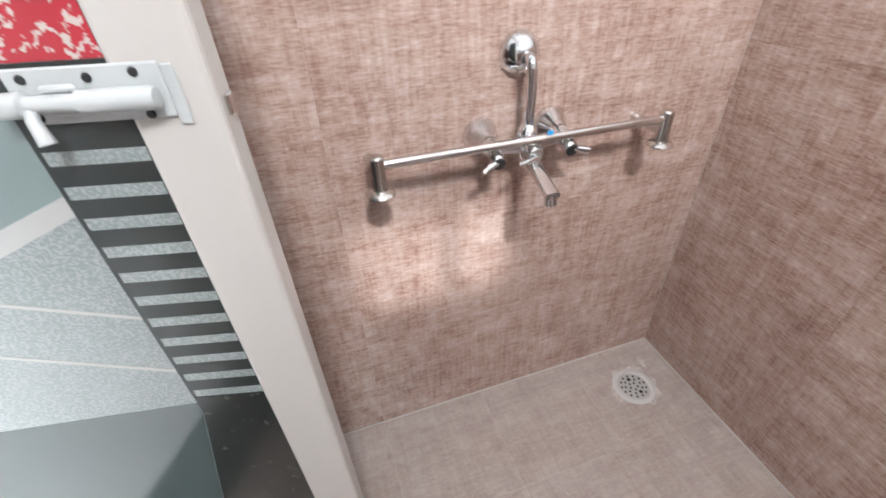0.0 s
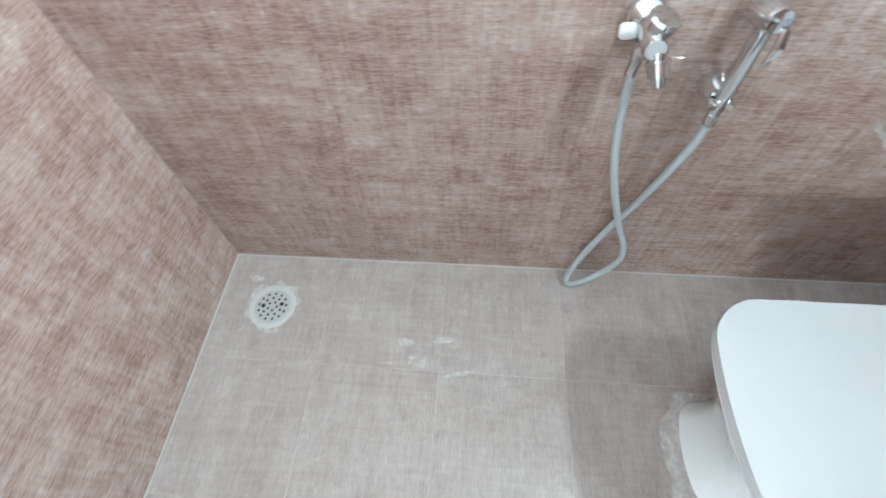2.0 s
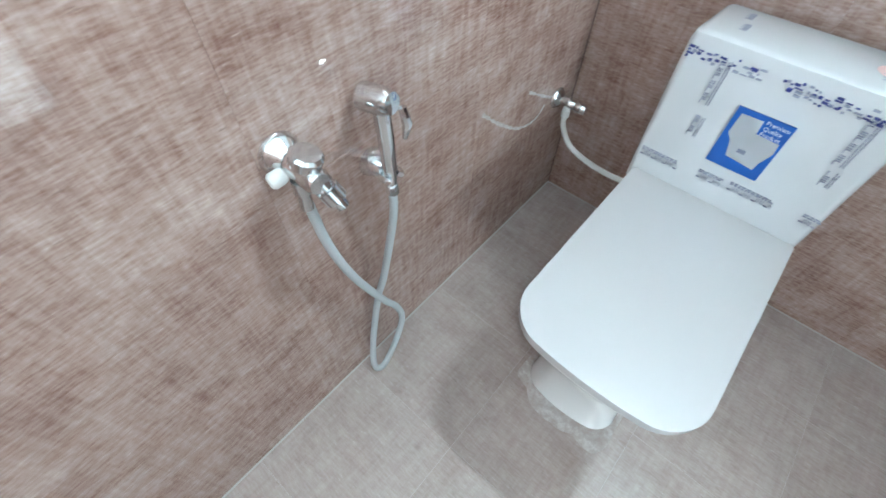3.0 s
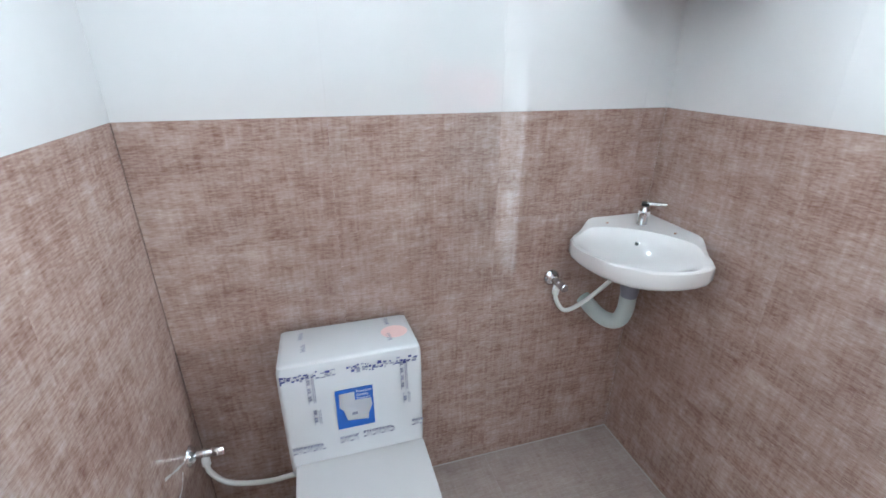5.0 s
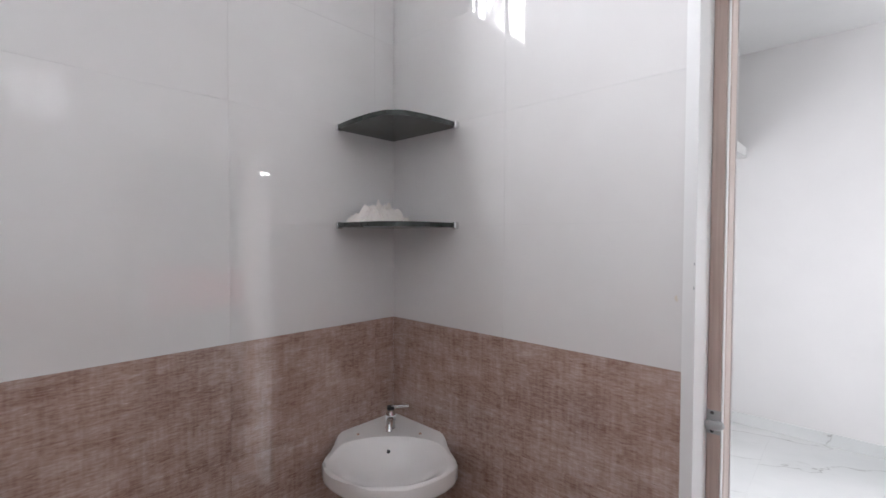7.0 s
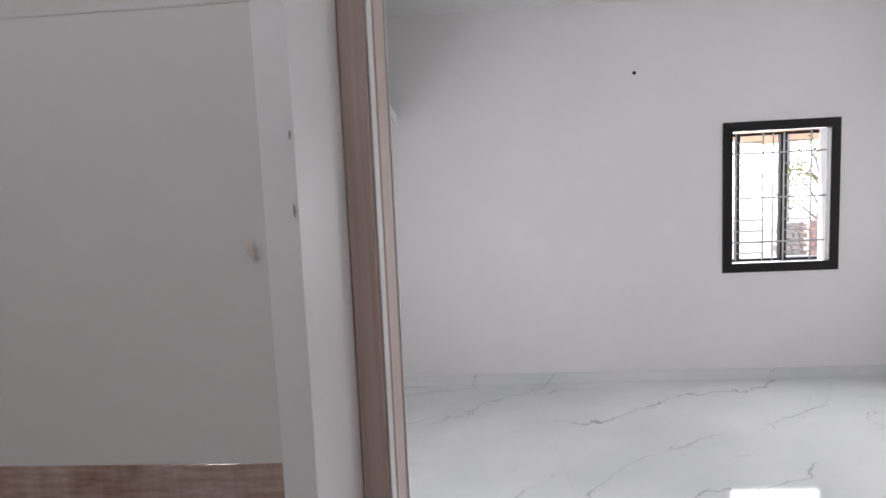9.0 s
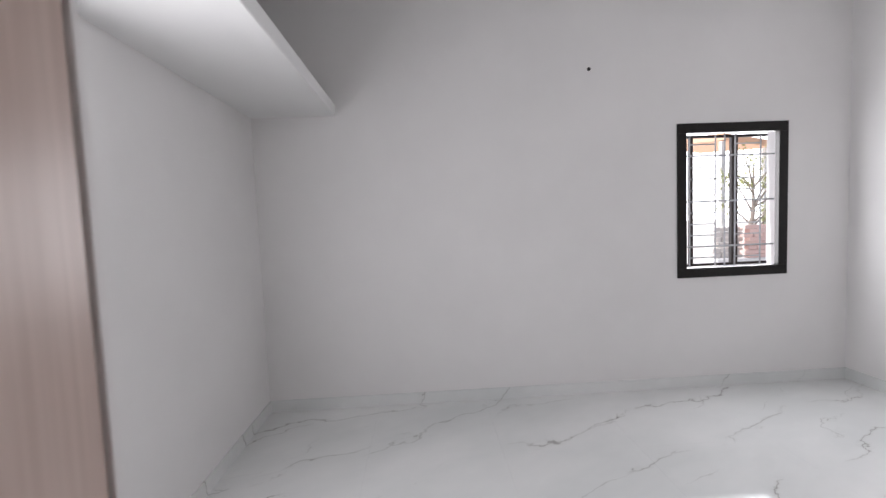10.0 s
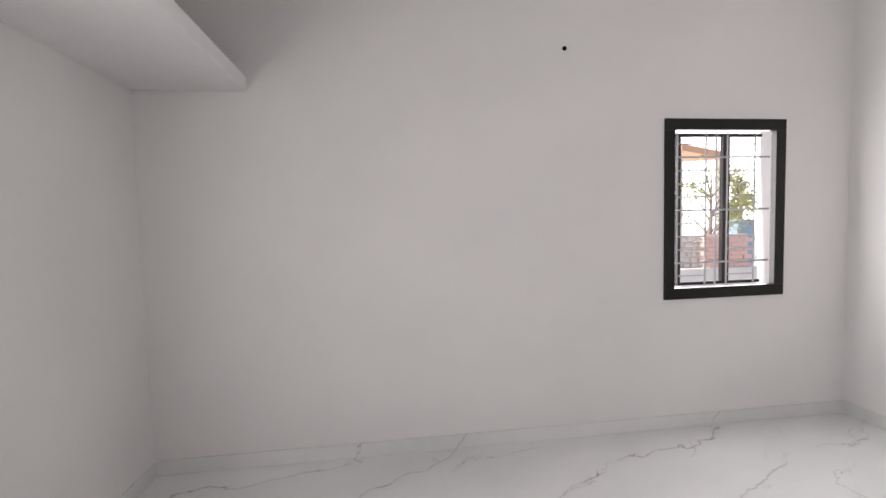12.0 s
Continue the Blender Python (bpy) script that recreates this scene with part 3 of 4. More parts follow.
local(part("guide", box(-0.085, -0.055, -0.008, -0.003, -0.012, -0.006, 0.002), M_BOLT), bolt)
bm = tube([(-0.093, -0.010, -0.002), (-0.091, -0.017, -0.010), (-0.087, -0.021, -0.026)], [0.0042, 0.0046, 0.006], 10)
local(part("knob", bm, M_BOLT, smooth=True), bolt)
for x, z in ((-0.095, 0.014), (-0.051, 0.013), (-0.019, 0.015), (-0.097, -0.013), (-0.019, -0.0145)):
    local(part("screw", turned((x, -0.003, z), (0, -1, 0), [(0.0036, 0), (0.0028, 0.0016), (0, 0.0018)], 10), M_DARK), bolt)
lockplate = tagged(empty("edge_latch"), "small steel latch plate on the door edge", "latch")
lockplate.matrix_world = door.matrix_world @ pose(LEAF, 0, 1.072)
local(part("plate", box(0.0, 0.004, -0.006, 0.006, -0.008, 0.008, 0.001), M_STEEL), lockplate)

# ---------- shower end ----------
mixer = thing("wall_mixer", "chrome wall mixer with swivel spout and shower elbow", "mixer tap", 0.545, YD, 0.838)
for x in (0.470, 0.620):
    part("flange", turned((x, YD, 0.838), (0, 1, 0), [(0.036, 0), (0.036, 0.004), (0.031, 0.018), (0.019, 0.038), (0.016, 0.05)], 28), M_CHROME, mixer, smooth=True)
    s = 1 if x > 0.545 else -1
    part("body_arm", tube([(x, YD + 0.045, 0.838), (x, YD + 0.054, 0.834), (x - s * 0.02, YD + 0.056, 0.830), (0.545, YD + 0.056, 0.826)], 0.014, 14), M_CHROME, mixer, smooth=True)
    part("valve", turned((x, YD + 0.046, 0.836), (0, 1, -0.35), [(0.017, 0), (0.018, 0.02), (0.015, 0.028), (0.014, 0.045), (0.011, 0.050), (0, 0.051)], 20), M_CHROME, mixer, smooth=True)
    hub = Vector((x, YD + 0.094, 0.819))
    part("cap", turned(hub, (0, 1, -0.35), [(0.012, 0), (0.012, 0.005), (0, 0.006)], 18), M_DARK, mixer)
    part("lever", tube([hub + Vector((0, 0.0, 0.004)), hub + Vector((s * 0.018 * (1 if s > 0 else 1.4), 0.006, -0.002)), hub + Vector((s * 0.034, 0.010, -0.003 if s < 0 else -0.008))], [0.006, 0.0065, 0.0045], 10), M_CHROME, mixer, smooth=True)
part("body", turned((0.545, YD + 0.056, 0.868), (0, 0, -1), [(0.010, 0), (0.016, 0.006), (0.020, 0.02), (0.022, 0.04), (0.020, 0.062), (0.014, 0.068)], 24), M_CHROME, mixer, smooth=True)
part("diverter", turned((0.545, YD + 0.066, 0.828), (0, 1, -0.3), [(0.018, 0), (0.0195, 0.018), (0.016, 0.030), (0, 0.031)], 22), M_CHROME, mixer, smooth=True)
part("diverter_lever", tube([(0.545, YD + 0.098, 0.818), (0.565, YD + 0.104, 0.816), (0.585, YD + 0.106, 0.815)], [0.005, 0.006, 0.004], 10), M_CHROME, mixer, smooth=True)
part("blue_tag", box(0.512, 0.522, YD + 0.088, YD + 0.093, 0.842, 0.862, 0.001), M_BLUE, mixer, "blue protective tag")
sp = [Vector(p) for p in ((0.547, YD + 0.078, 0.806), (0.550, YD + 0.120, 0.796), (0.553, YD + 0.155, 0.788), (0.555, YD + 0.182, 0.783))]
rings = []
for p, w, hh in zip(sp, (0.0125, 0.0125, 0.0138, 0.0138), (0.014, 0.010, 0.0075, 0.0065)):
    rings.append([p + Vector((w * math.copysign(abs(math.cos(a)) ** 0.6, math.cos(a)), 0, hh * math.copysign(abs(math.sin(a)) ** 0.6, math.sin(a)))) for a in [k * math.tau / 16 for k in range(16)]])
part("spout", loft(rings), M_CHROME, mixer, smooth=True)
part("aerator", turned((0.555, YD + 0.172, 0.781), (0, 0.25, -1), [(0.0115, 0), (0.0115, 0.019), (0.009, 0.020)], 16), M_CHROME, mixer, smooth=True)
part("elbow_flange", turned((0.546, YD, 0.981), (0, 1, 0), [(0.039, 0), (0.039, 0.003), (0.035, 0.014), (0.020, 0.032), (0.012, 0.036)], 28), M_CHROME, mixer, smooth=True)
part("elbow", tube(spline([(0.546, YD + 0.03, 0.981), (0.546, YD + 0.046, 0.980), (0.546, YD + 0.056, 0.966), (0.545, YD + 0.058, 0.93), (0.545, YD + 0.056, 0.866)], 6), 0.0095, 14), M_CHROME, mixer, smooth=True)

rail = thing("towel_rail", "brushed steel towel rail on round posts with flanges", "towel rail", 0.54, YD, 0.79)
for x, dz in ((0.256, -0.012), (0.840, 0.0)):
    yr = YD + 0.088
    part("post", turned((x, yr, 0.872 + dz), (0, 0, -1), [(0.010, 0), (0.0135, 0.003), (0.0135, 0.062)], 22), M_STEEL, rail, smooth=True)
    part("flange", turned((x, yr, 0.810 + dz), (0, 0, -1), [(0.014, 0), (0.022, 0.002), (0.0265, 0.007), (0.0265, 0.010), (0.02, 0.011)], 28), M_STEEL, rail, smooth=True)
    part("wall_stub", turned((x, YD, 0.829 + dz), (0, 1, 0), [(0.011, 0), (0.009, 0.08)], 14), M_STEEL, rail, smooth=True)
part("bar", turned((0.262, YD + 0.088, 0.843), (1, 0, 0.0205), [(0.0085, 0), (0.0085, 0.570)], 20), M_STEEL, rail, "polished steel tube", smooth=True)

drain = thing("floor_drain", "round white floor drain with a pierced grate", "drain", 0.159, -1.632, 0.0)
part("ring", turned((0.159, -1.632, -0.0045), (0, 0, 1), [(0.048, 0.004), (0.048, 0.008), (0.060, 0.008), (0.063, 0.0065), (0.063, 0.006)], 36, False), M_RING, drain, smooth=True)
part("grate", turned((0.159, -1.632, -0.002), (0, 0, 1), [(0.049, 0.0), (0.049, 0.0038), (0, 0.0044)], 32), M_GRATE, drain, "pale steel grate")
for r, n in ((0.012, 5), (0.025, 9), (0.037, 13)):
    for k in range(n):
        a = k * math.tau / n + r * 20
        big = (n == 9 and k in (2, 6))
        part("hole", turned((0.159 + r * math.cos(a), -1.632 + r * math.sin(a), 0.0014), (0, 0, 1), [(0.0062 if big else 0.0036, 0), (0.0062 if big else 0.0036, 0.0012)], 8), M_DARK, drain)

# ---------- hand spray ----------
tap = thing("bib_tap", "chrome two-way bib tap on the tiled wall", "tap", 0.0, -0.872, 0.708)
part("flange", turned((0, -0.872, 0.708), (1, 0, 0), [(0.030, 0), (0.030, 0.003), (0.025, 0.012), (0.015, 0.024)], 26), M_CHROME, tap, smooth=True)
part("body", turned((0.02, -0.872, 0.708), (1, 0, -0.05), [(0.013, 0), (0.017, 0.012), (0.017, 0.052), (0.014, 0.06)], 20), M_CHROME, tap, smooth=True)
part("knob", turned((0.052, -0.872, 0.712), (0.25, 0.25, 1), [(0.013, 0), (0.013, 0.008), (0.021, 0.010), (0.022, 0.024), (0.018, 0.028), (0, 0.029)], 10), M_CHROME, tap, smooth=True)
part("nozzle", turned((0.064, -0.866, 0.702), (0.45, 0.30, -1), [(0.0145, 0), (0.0145, 0.012), (0.012, 0.013), (0.012, 0.018), (0.0155, 0.019), (0.0155, 0.040), (0.010, 0.042), (0.009, 0.054), (0, 0.0541)], 20), M_CHROME, tap, smooth=True)
part("side_outlet", turned((0.044, -0.878, 0.694), (0, -0.05, -1), [(0.012, 0), (0.012, 0.02), (0.009, 0.024), (0.009, 0.05)], 16), M_CHROME, tap, smooth=True)
part("side_knob", turned((0.030, -0.888, 0.702), (-0.1, -1, -0.1), [(0.009, 0), (0.011, 0.006), (0.011, 0.018), (0.008, 0.022), (0, 0.023)], 16), M_PVC, tap, "white plastic knob", smooth=True)

holder = thing("spray_holder", "small chrome wall cradle for the hand spray", "holder", 0.0, -0.732, 0.60)
part("flange", turned((0, -0.732, 0.600), (1, 0, 0.1), [(0.025, 0), (0.025, 0.004), (0.020, 0.022), (0.014, 0.036)], 24), M_CHROME, holder, smooth=True)
bm = tube([Vector((0.046 + 0.016 * math.cos(a), -0.732 + 0.016 * math.sin(a), 0.598)) for a in [radians(40 + 280 * k / 14) for k in range(15)]], 0.0055, 8)
part("cradle", bm, M_CHROME, holder, smooth=True)

spray = thing("hand_spray", "chrome hand spray hanging with a grey ribbed hose", "hand spray", 0.046, -0.732, 0.59)
part("handle", tube([(0.044, -0.732, 0.575), (0.045, -0.732, 0.60), (0.044, -0.732, 0.67), (0.041, -0.732, 0.722)], [0.010, 0.0115, 0.0125, 0.013], 14), M_CHROME, spray, smooth=True)
part("head", turned((0.010, -0.736, 0.726), (1, 0.12, 0.16), [(0.015, 0), (0.0205, 0.003), (0.0195, 0.042), (0.015, 0.054), (0, 0.056)], 20), M_CHROME, spray, smooth=True)
part("trigger", tube([(0.078, -0.727, 0.735), (0.084, -0.725, 0.712), (0.078, -0.726, 0.685)], [0.006, 0.0075, 0.004], 8), M_CHROME, spray, smooth=True)
hose = [(0.046, -0.732, 0.578), (0.046, -0.738, 0.50), (0.030, -0.768, 0.33), (0.018, -0.785, 0.25), (0.026, -0.83, 0.11), (0.040, -0.852, 0.022), (0.052, -0.835, 0.012),
        (0.046, -0.785, 0.05), (0.040, -0.745, 0.12), (0.036, -0.752, 0.185), (0.036, -0.785, 0.262), (0.042, -0.840, 0.42), (0.046, -0.870, 0.55), (0.044, -0.879, 0.66)]
part("hose", tube(resample(spline(hose, 14), 0.0022), 0.0068, 10, 0.0009), M_HOSE, spray, "grey ribbed flexible hose", smooth=True)
part("hose_nut", turned((0.046, -0.732, 0.555), (0, 0, 1), [(0.008, 0), (0.0105, 0.004), (0.0105, 0.022)], 12), M_CHROME, spray, smooth=True)

# ---------- toilet ----------
TX0, TX1 = 0.268, 0.624
toilet = thing("toilet", "white one-piece ceramic toilet, tank still in printed packing film", "toilet", 0.446, -0.35, 0.0)
cx = (TX0 + TX1) / 2
levels = [(0.0, 0.335, 0.560, -0.612, 0.04), (0.03, 0.338, 0.556, -0.606, 0.05), (0.14, 0.340, 0.553, -0.605, 0.06), (0.24, 0.325, 0.568, -0.635, 0.07), (0.32, 0.300, 0.592, -0.675, 0.075), (0.375, 0.284, 0.610, -0.705, 0.075), (0.384, 0.285, 0.609, -0.704, 0.075)]
part("bowl", loft([[(x, y, z) for x, y in rounded(x0, x1, y0, -0.03, (r, r, 0.01, 0.01), 8, 0.02)] for z, x0, x1, y0, r in levels]), M_CERAMIC, toilet, smooth=True)
part("seat", prism(rounded(TX0 + 0.020, TX1 - 0.010, -0.712, -0.26, (0.065, 0.065, 0.01, 0.01), 8, 0.016), 0.3845, 0.398, 0.003), M_LID, toilet, smooth=True)
part("lid", prism(rounded(TX0 + 0.016, TX1 - 0.005, -0.716, -0.232, (0.07, 0.07, 0.01, 0.01), 10, 0.018), 0.3985, 0.4165, 0.006, 3), M_LID, toilet, smooth=True)

def tank_ring(z, inset, yf, yb=-0.012):
    return [(x, y, z - (0.13 * (y + 0.217) if z > 0.68 else 0)) for x, y in rounded(TX0 + inset, TX1 - inset, yf, yb, (0.014, 0.014, 0.008, 0.008), 5)]


part("tank", loft([tank_ring(0.384, 0.004, -0.236), tank_ring(0.44, 0.002, -0.232), tank_ring(0.64, 0.000, -0.219), tank_ring(0.694, 0.001, -0.217), tank_ring(0.708, 0.004, -0.2135), tank_ring(0.714, 0.012, -0.206, -0.02)]), M_WRAP, toilet, "ceramic tank wrapped in milky film", smooth=True)


def face_y(z):
    return -0.2335 - 0.0013 + (z - 0.44) * 0.0655


def on_tank(name, x0, x1, z0, z1, material, lift=0.0008, label=""):
    bm = bmesh.new()
    vs = [bm.verts.new((x, face_y(z) - lift + d, z)) for d in (0, 0.0025) for x, z in ((x0, z0), (x1, z0), (x1, z1), (x0, z1))]
    for q in ((0, 1, 2, 3), (0, 4, 5, 1), (1, 5, 6, 2), (2, 6, 7, 3), (3, 7, 4, 0)):
        bm.faces.new([vs[i] for i in q])
    return part(name, bm, material, toilet, label)


on_tank("label", 0.398, 0.492, 0.506, 0.622, M_LABEL, 0.0012, "blue printed paper label")
pic = [(0.408, 0.612), (0.445, 0.613), (0.446, 0.588), (0.486, 0.586), (0.488, 0.566), (0.478, 0.540), (0.476, 0.524), (0.424, 0.530), (0.416, 0.560), (0.406, 0.572)]
bm = bmesh.new()
bm.faces.new([bm.verts.new((x, face_y(z) - 0.0016, z)) for x, z in pic])
bmesh.ops.solidify(bm, geom=list(bm.faces), thickness=0.0004)
part("picture", bm, M_PAPER, toilet, "white toilet picture on the label")
on_tank("picture_mark", 0.436, 0.450, 0.544, 0.552, M_INK2, 0.0020)


def words(body, x, z, size, material, parent, turn=0.0, lift=0.0016, y=None):
    c = bpy.data.curves.new("lettering", "FONT")
    c.body, c.size, c.extrude, c.resolution_u = body, size, 0.0002, 2
    tmp = bpy.data.objects.new("lettering_source", c)
    scene.collection.objects.link(tmp)
    bpy.context.view_layer.update()
    me = bpy.data.meshes.new_from_object(tmp)
    bpy.data.objects.remove(tmp)
    me.name = "lettering"
    me.materials.append(material)
    ob = new("lettering", me)
    ob.parent = parent
    ob.matrix_local = Matrix.Translation(-Vector(parent.location)) @ pose(x, face_y(z) - lift if y is None else y, z, 90 - 3.7, 0, 0) @ pose(0, 0, 0, 0, 0, turn)
    return ob


for k, w in enumerate(("Premium", "Quality", "Product")):
    words(w, 0.450, 0.609 - 0.0105 * k, 0.0105, M_PAPER, toilet)
random.seed(5)


def scribble(x, z, length, up, material):
    """Illegible printed word: thin slanting strokes and small lines of type beside them."""
    n = max(4, int(length / 0.0075))
    for k in range(n):
        d = k * length / n
        a, b = (0.0012, 0.0085) if k % 3 else (0.0045, 0.0016)
        for e in (0.0, 0.0034):
            if up:
                on_tank("print_mark", x, x + b, z + d + e, z + d + e + a * 0.8, material)
            else:
                on_tank("print_mark", x + d + e, x + d + e + a * 0.8, z, z + b, material)
    for e in (0.0125, 0.0165):
        k = 0.0
        while k < length * 0.9:
            w = random.uniform(0.003, 0.009)
            if up:
                on_tank("print_mark", x + e, x + e + 0.0014, z + k, z + k + w, material)
            else:
                on_tank("print_mark", x + k, x + k + w, z + e, z + e + 0.0014, material)
            k += w + 0.002


scribble(0.335, 0.600, 0.085, True, M_INK2)
scribble(0.565, 0.590, 0.090, True, M_INK2)
scribble(0.343, 0.535, 0.045, True, M_INK2)
scribble(0.570, 0.548, 0.030, True, M_INK2)
scribble(0.282, 0.455, 0.080, False, M_INK2)
scribble(0.400, 0.462, 0.050, False, M_INK2)
scribble(0.460, 0.466, 0.085, False, M_INK2)
scribble(0.590, 0.470, 0.028, False, M_INK2)
for row in range(4):
    x = 0.276
    while x < 0.606:
        w = random.uniform(0.003, 0.012)
        if not 0.400 < x < 0.428 and random.random() < 0.75:
            z = 0.668 + 0.0055 * row + random.uniform(-0.003, 0.003)
            on_tank("print_mark", x, x + w, z, z + random.uniform(0.0012, 0.0042), M_INK if random.random() < 0.5 else M_INK2)
        x += w + random.uniform(0.001, 0.007)
part("sticker", turned((0.570, -0.12, 0.7015), (0, 0.13, 1), [(0.036, 0), (0.036, 0.0006)], 26), M_PINK, toilet, "faded pink sticker")
for x0, y0 in ((0.318, -0.085), (0.326, -0.155), (0.545, -0.165), (0.552, -0.07)):
    for k in range(6):
        y1 = y0 + k * 0.007
        part("print_mark", box(x0 + (k % 2) * 0.004, x0 + 0.013, y1, y1 + 0.0022, 0.698 - 0.13 * (y1 + 0.12), 0.7022 - 0.13 * (y1 + 0.12)), M_INK2, toilet)
cement = thing("cement_smear", "pale cement smear round the toilet foot", "cement", 0.446, -0.5, 0.0)
random.seed(11)
bm = bmesh.new()
inner, outer = [], []
for x, y in rounded(0.335, 0.560, -0.612, -0.10, (0.05, 0.05, 0.01, 0.01), 8, 0.02):
    d = Vector((x - cx, y + 0.35, 0)).normalized()
    k = 0.028 + 0.045 * noise.noise(Vector((x * 14, y * 14, 3.0))) + random.uniform(0, 0.006)
    inner.append(bm.verts.new((x - d.x * 0.01, y - d.y * 0.01, 0.004)))
    outer.append(bm.verts.new((x + d.x * max(0.006, k), y + d.y * max(0.006, k), 0.0006)))
for k in range(len(inner)):
    j = (k + 1) % len(inner)
    bm.faces.new((inner[k], inner[j], outer[j], outer[k]))
M_CEMENT = mat("dried_white_cement", (0.5, 0.47, 0.45), 0.85)
cn = Nodes(M_CEMENT)
cg = cn.t.nodes.new("ShaderNodeNewGeometry").outputs["Position"]
cn.link(cn.ramp(cn.noise(cg, 45.0, 5.0, 0.7), [(0.38, (0.40, 0.335, 0.305)), (0.52, (0.46, 0.415, 0.39)), (0.68, (0.60, 0.575, 0.555))]), cn.b.inputs["Base Color"])
part("smear", bm, M_CEMENT, cement)


def patch_of_cement(name, x, y, w, h, seed, turn=0.0):
    random.seed(seed)
    t = thing(name, "thin smear of dried white cement on the floor tiles", "cement", x, y, 0.0, "cement smears")
    bm = bmesh.new()
    ps = []
    for k in range(18):
        a = k * math.tau / 18
        r = random.uniform(0.55, 1.0)
        px, py = w * r * math.cos(a), h * r * math.sin(a)
        ps.append((x + px * math.cos(turn) - py * math.sin(turn), y + px * math.sin(turn) + py * math.cos(turn)))
    c = bm.verts.new((x, y, 0.0009))
    vs = [bm.verts.new((px, py, 0.0004)) for px, py in ps]
    for k in range(18):
        bm.faces.new((c, vs[k], vs[(k + 1) % 18]))
    part("smear", bm, M_CEMENT, t)


patch_of_cement("cement_spot", 0.283, -1.225, 0.020, 0.032, 1)
patch_of_cement("cement_spot", 0.308, -1.120, 0.006, 0.050, 2, 0.2)
patch_of_cement("cement_ring", 0.155, -1.632, 0.088, 0.092, 6)
patch_of_cement("cement_spot", 0.075, -1.70, 0.012, 0.03, 7)
patch_of_cement("cement_spot", 0.235, -1.26, 0.014, 0.03, 3)
patch_of_cement("cement_spot", 0.225, -1.165, 0.012, 0.035, 4)
for k, (x, y, ln, tu) in enumerate(((0.29, -1.29, 0.055, 0.12), (0.33, -1.02, 0.035, 0.3), (0.62, -1.20, 0.045, 1.4), (0.52, -1.43, 0.03, 0.5), (0.75, -1.33, 0.03, 1.2), (0.40, -1.55, 0.025, 0.9))):
    patch_of_cement("floor_scratch", x, y, 0.0016, ln, 30 + k, tu)


def wall_arc(points, width, label):
    """Thin ribbon of dried cement on the west wall through (y, z) points."""
    t = thing("cement_smear", label, "cement", 0.0, points[0][0], points[0][1], "cement smears")
    ps = resample(spline([(0.0008, y, z) for y, z in points], 10), 0.006)
    random.seed(17)
    bm = bmesh.new()
    rows = []
    for i, p in enumerate(ps):
        d = (ps[min(i + 1, len(ps) - 1)] - ps[max(i - 1, 0)]).normalized()
        side = Vector((0, -d.z, d.y)) * width * random.uniform(0.35, 1.0)
        rows.append([bm.verts.new(q) for q in (p - side - Vector((0.0006, 0, 0)), p, p + side - Vector((0.0006, 0, 0)))])
    for p, q in zip(rows, rows[1:]):
        for k in (0, 1):
            bm.faces.new((p[k], p[k + 1], q[k + 1], q[k]))
    part("smear", bm, M_CEMENT, t)


wall_arc([(-0.43, 0.520), (-0.353, 0.450), (-0.265, 0.388), (-0.190, 0.372), (-0.148, 0.40)], 0.0055, "pale curved cement trail on the brown wall tiles")
wall_arc([(-0.247, 0.480), (-0.172, 0.432), (-0.122, 0.402)], 0.005, "short pale cement trail beside the angle valve")


# ---------- valves, basin, shelves ----------
def angle_valve(base, out, hose_points, label):
    v = thing("angle_valve", label, "valve", *base)
    o = Vector(out)
    b = Vector(base)
    part("flange", turned(b, o, [(0.028, 0), (0.028, 0.003), (0.021, 0.012), (0.011, 0.018)], 22), M_CHROME, v, smooth=True)
    part("body", turned(b + o * 0.012, o, [(0.010, 0), (0.012, 0.012), (0.012, 0.04), (0.009, 0.046)], 18), M_CHROME, v, smooth=True)
    part("handle", turned(b + o * 0.058, o, [(0.012, 0), (0.0135, 0.004), (0.0135, 0.026), (0.011, 0.03), (0, 0.031)], 18), M_CHROME, v, smooth=True)
    part("outlet", turned(b + o * 0.036, (0, 0, -1), [(0.009, 0), (0.009, 0.022), (0.011, 0.024), (0.011, 0.042)], 14), M_PVC, v, "white hose nut", smooth=True)
    part("hose", tube(spline(hose_points, 10), 0.0072, 12), M_PVC, v, "white flexible connection hose", smooth=True)
    return v


angle_valve((0.0, -0.090, 0.386), (1, 0, 0), [(0.036, -0.090, 0.348), (0.040, -0.092, 0.315), (0.075, -0.10, 0.275), (0.13, -0.11, 0.262), (0.20, -0.12, 0.262), (0.285, -0.12, 0.268)], "chrome angle valve feeding the toilet by a white hose")
angle_valve((1.118, YA, 0.727), (0, -1, 0), [(1.118, -0.028, 0.697), (1.120, -0.030, 0.665), (1.140, -0.045, 0.632), (1.175, -0.055, 0.640), (1.235, -0.065, 0.685), (1.295, -0.075, 0.745), (1.330, -0.08, 0.80)], "chrome angle valve feeding the basin by a white hose")


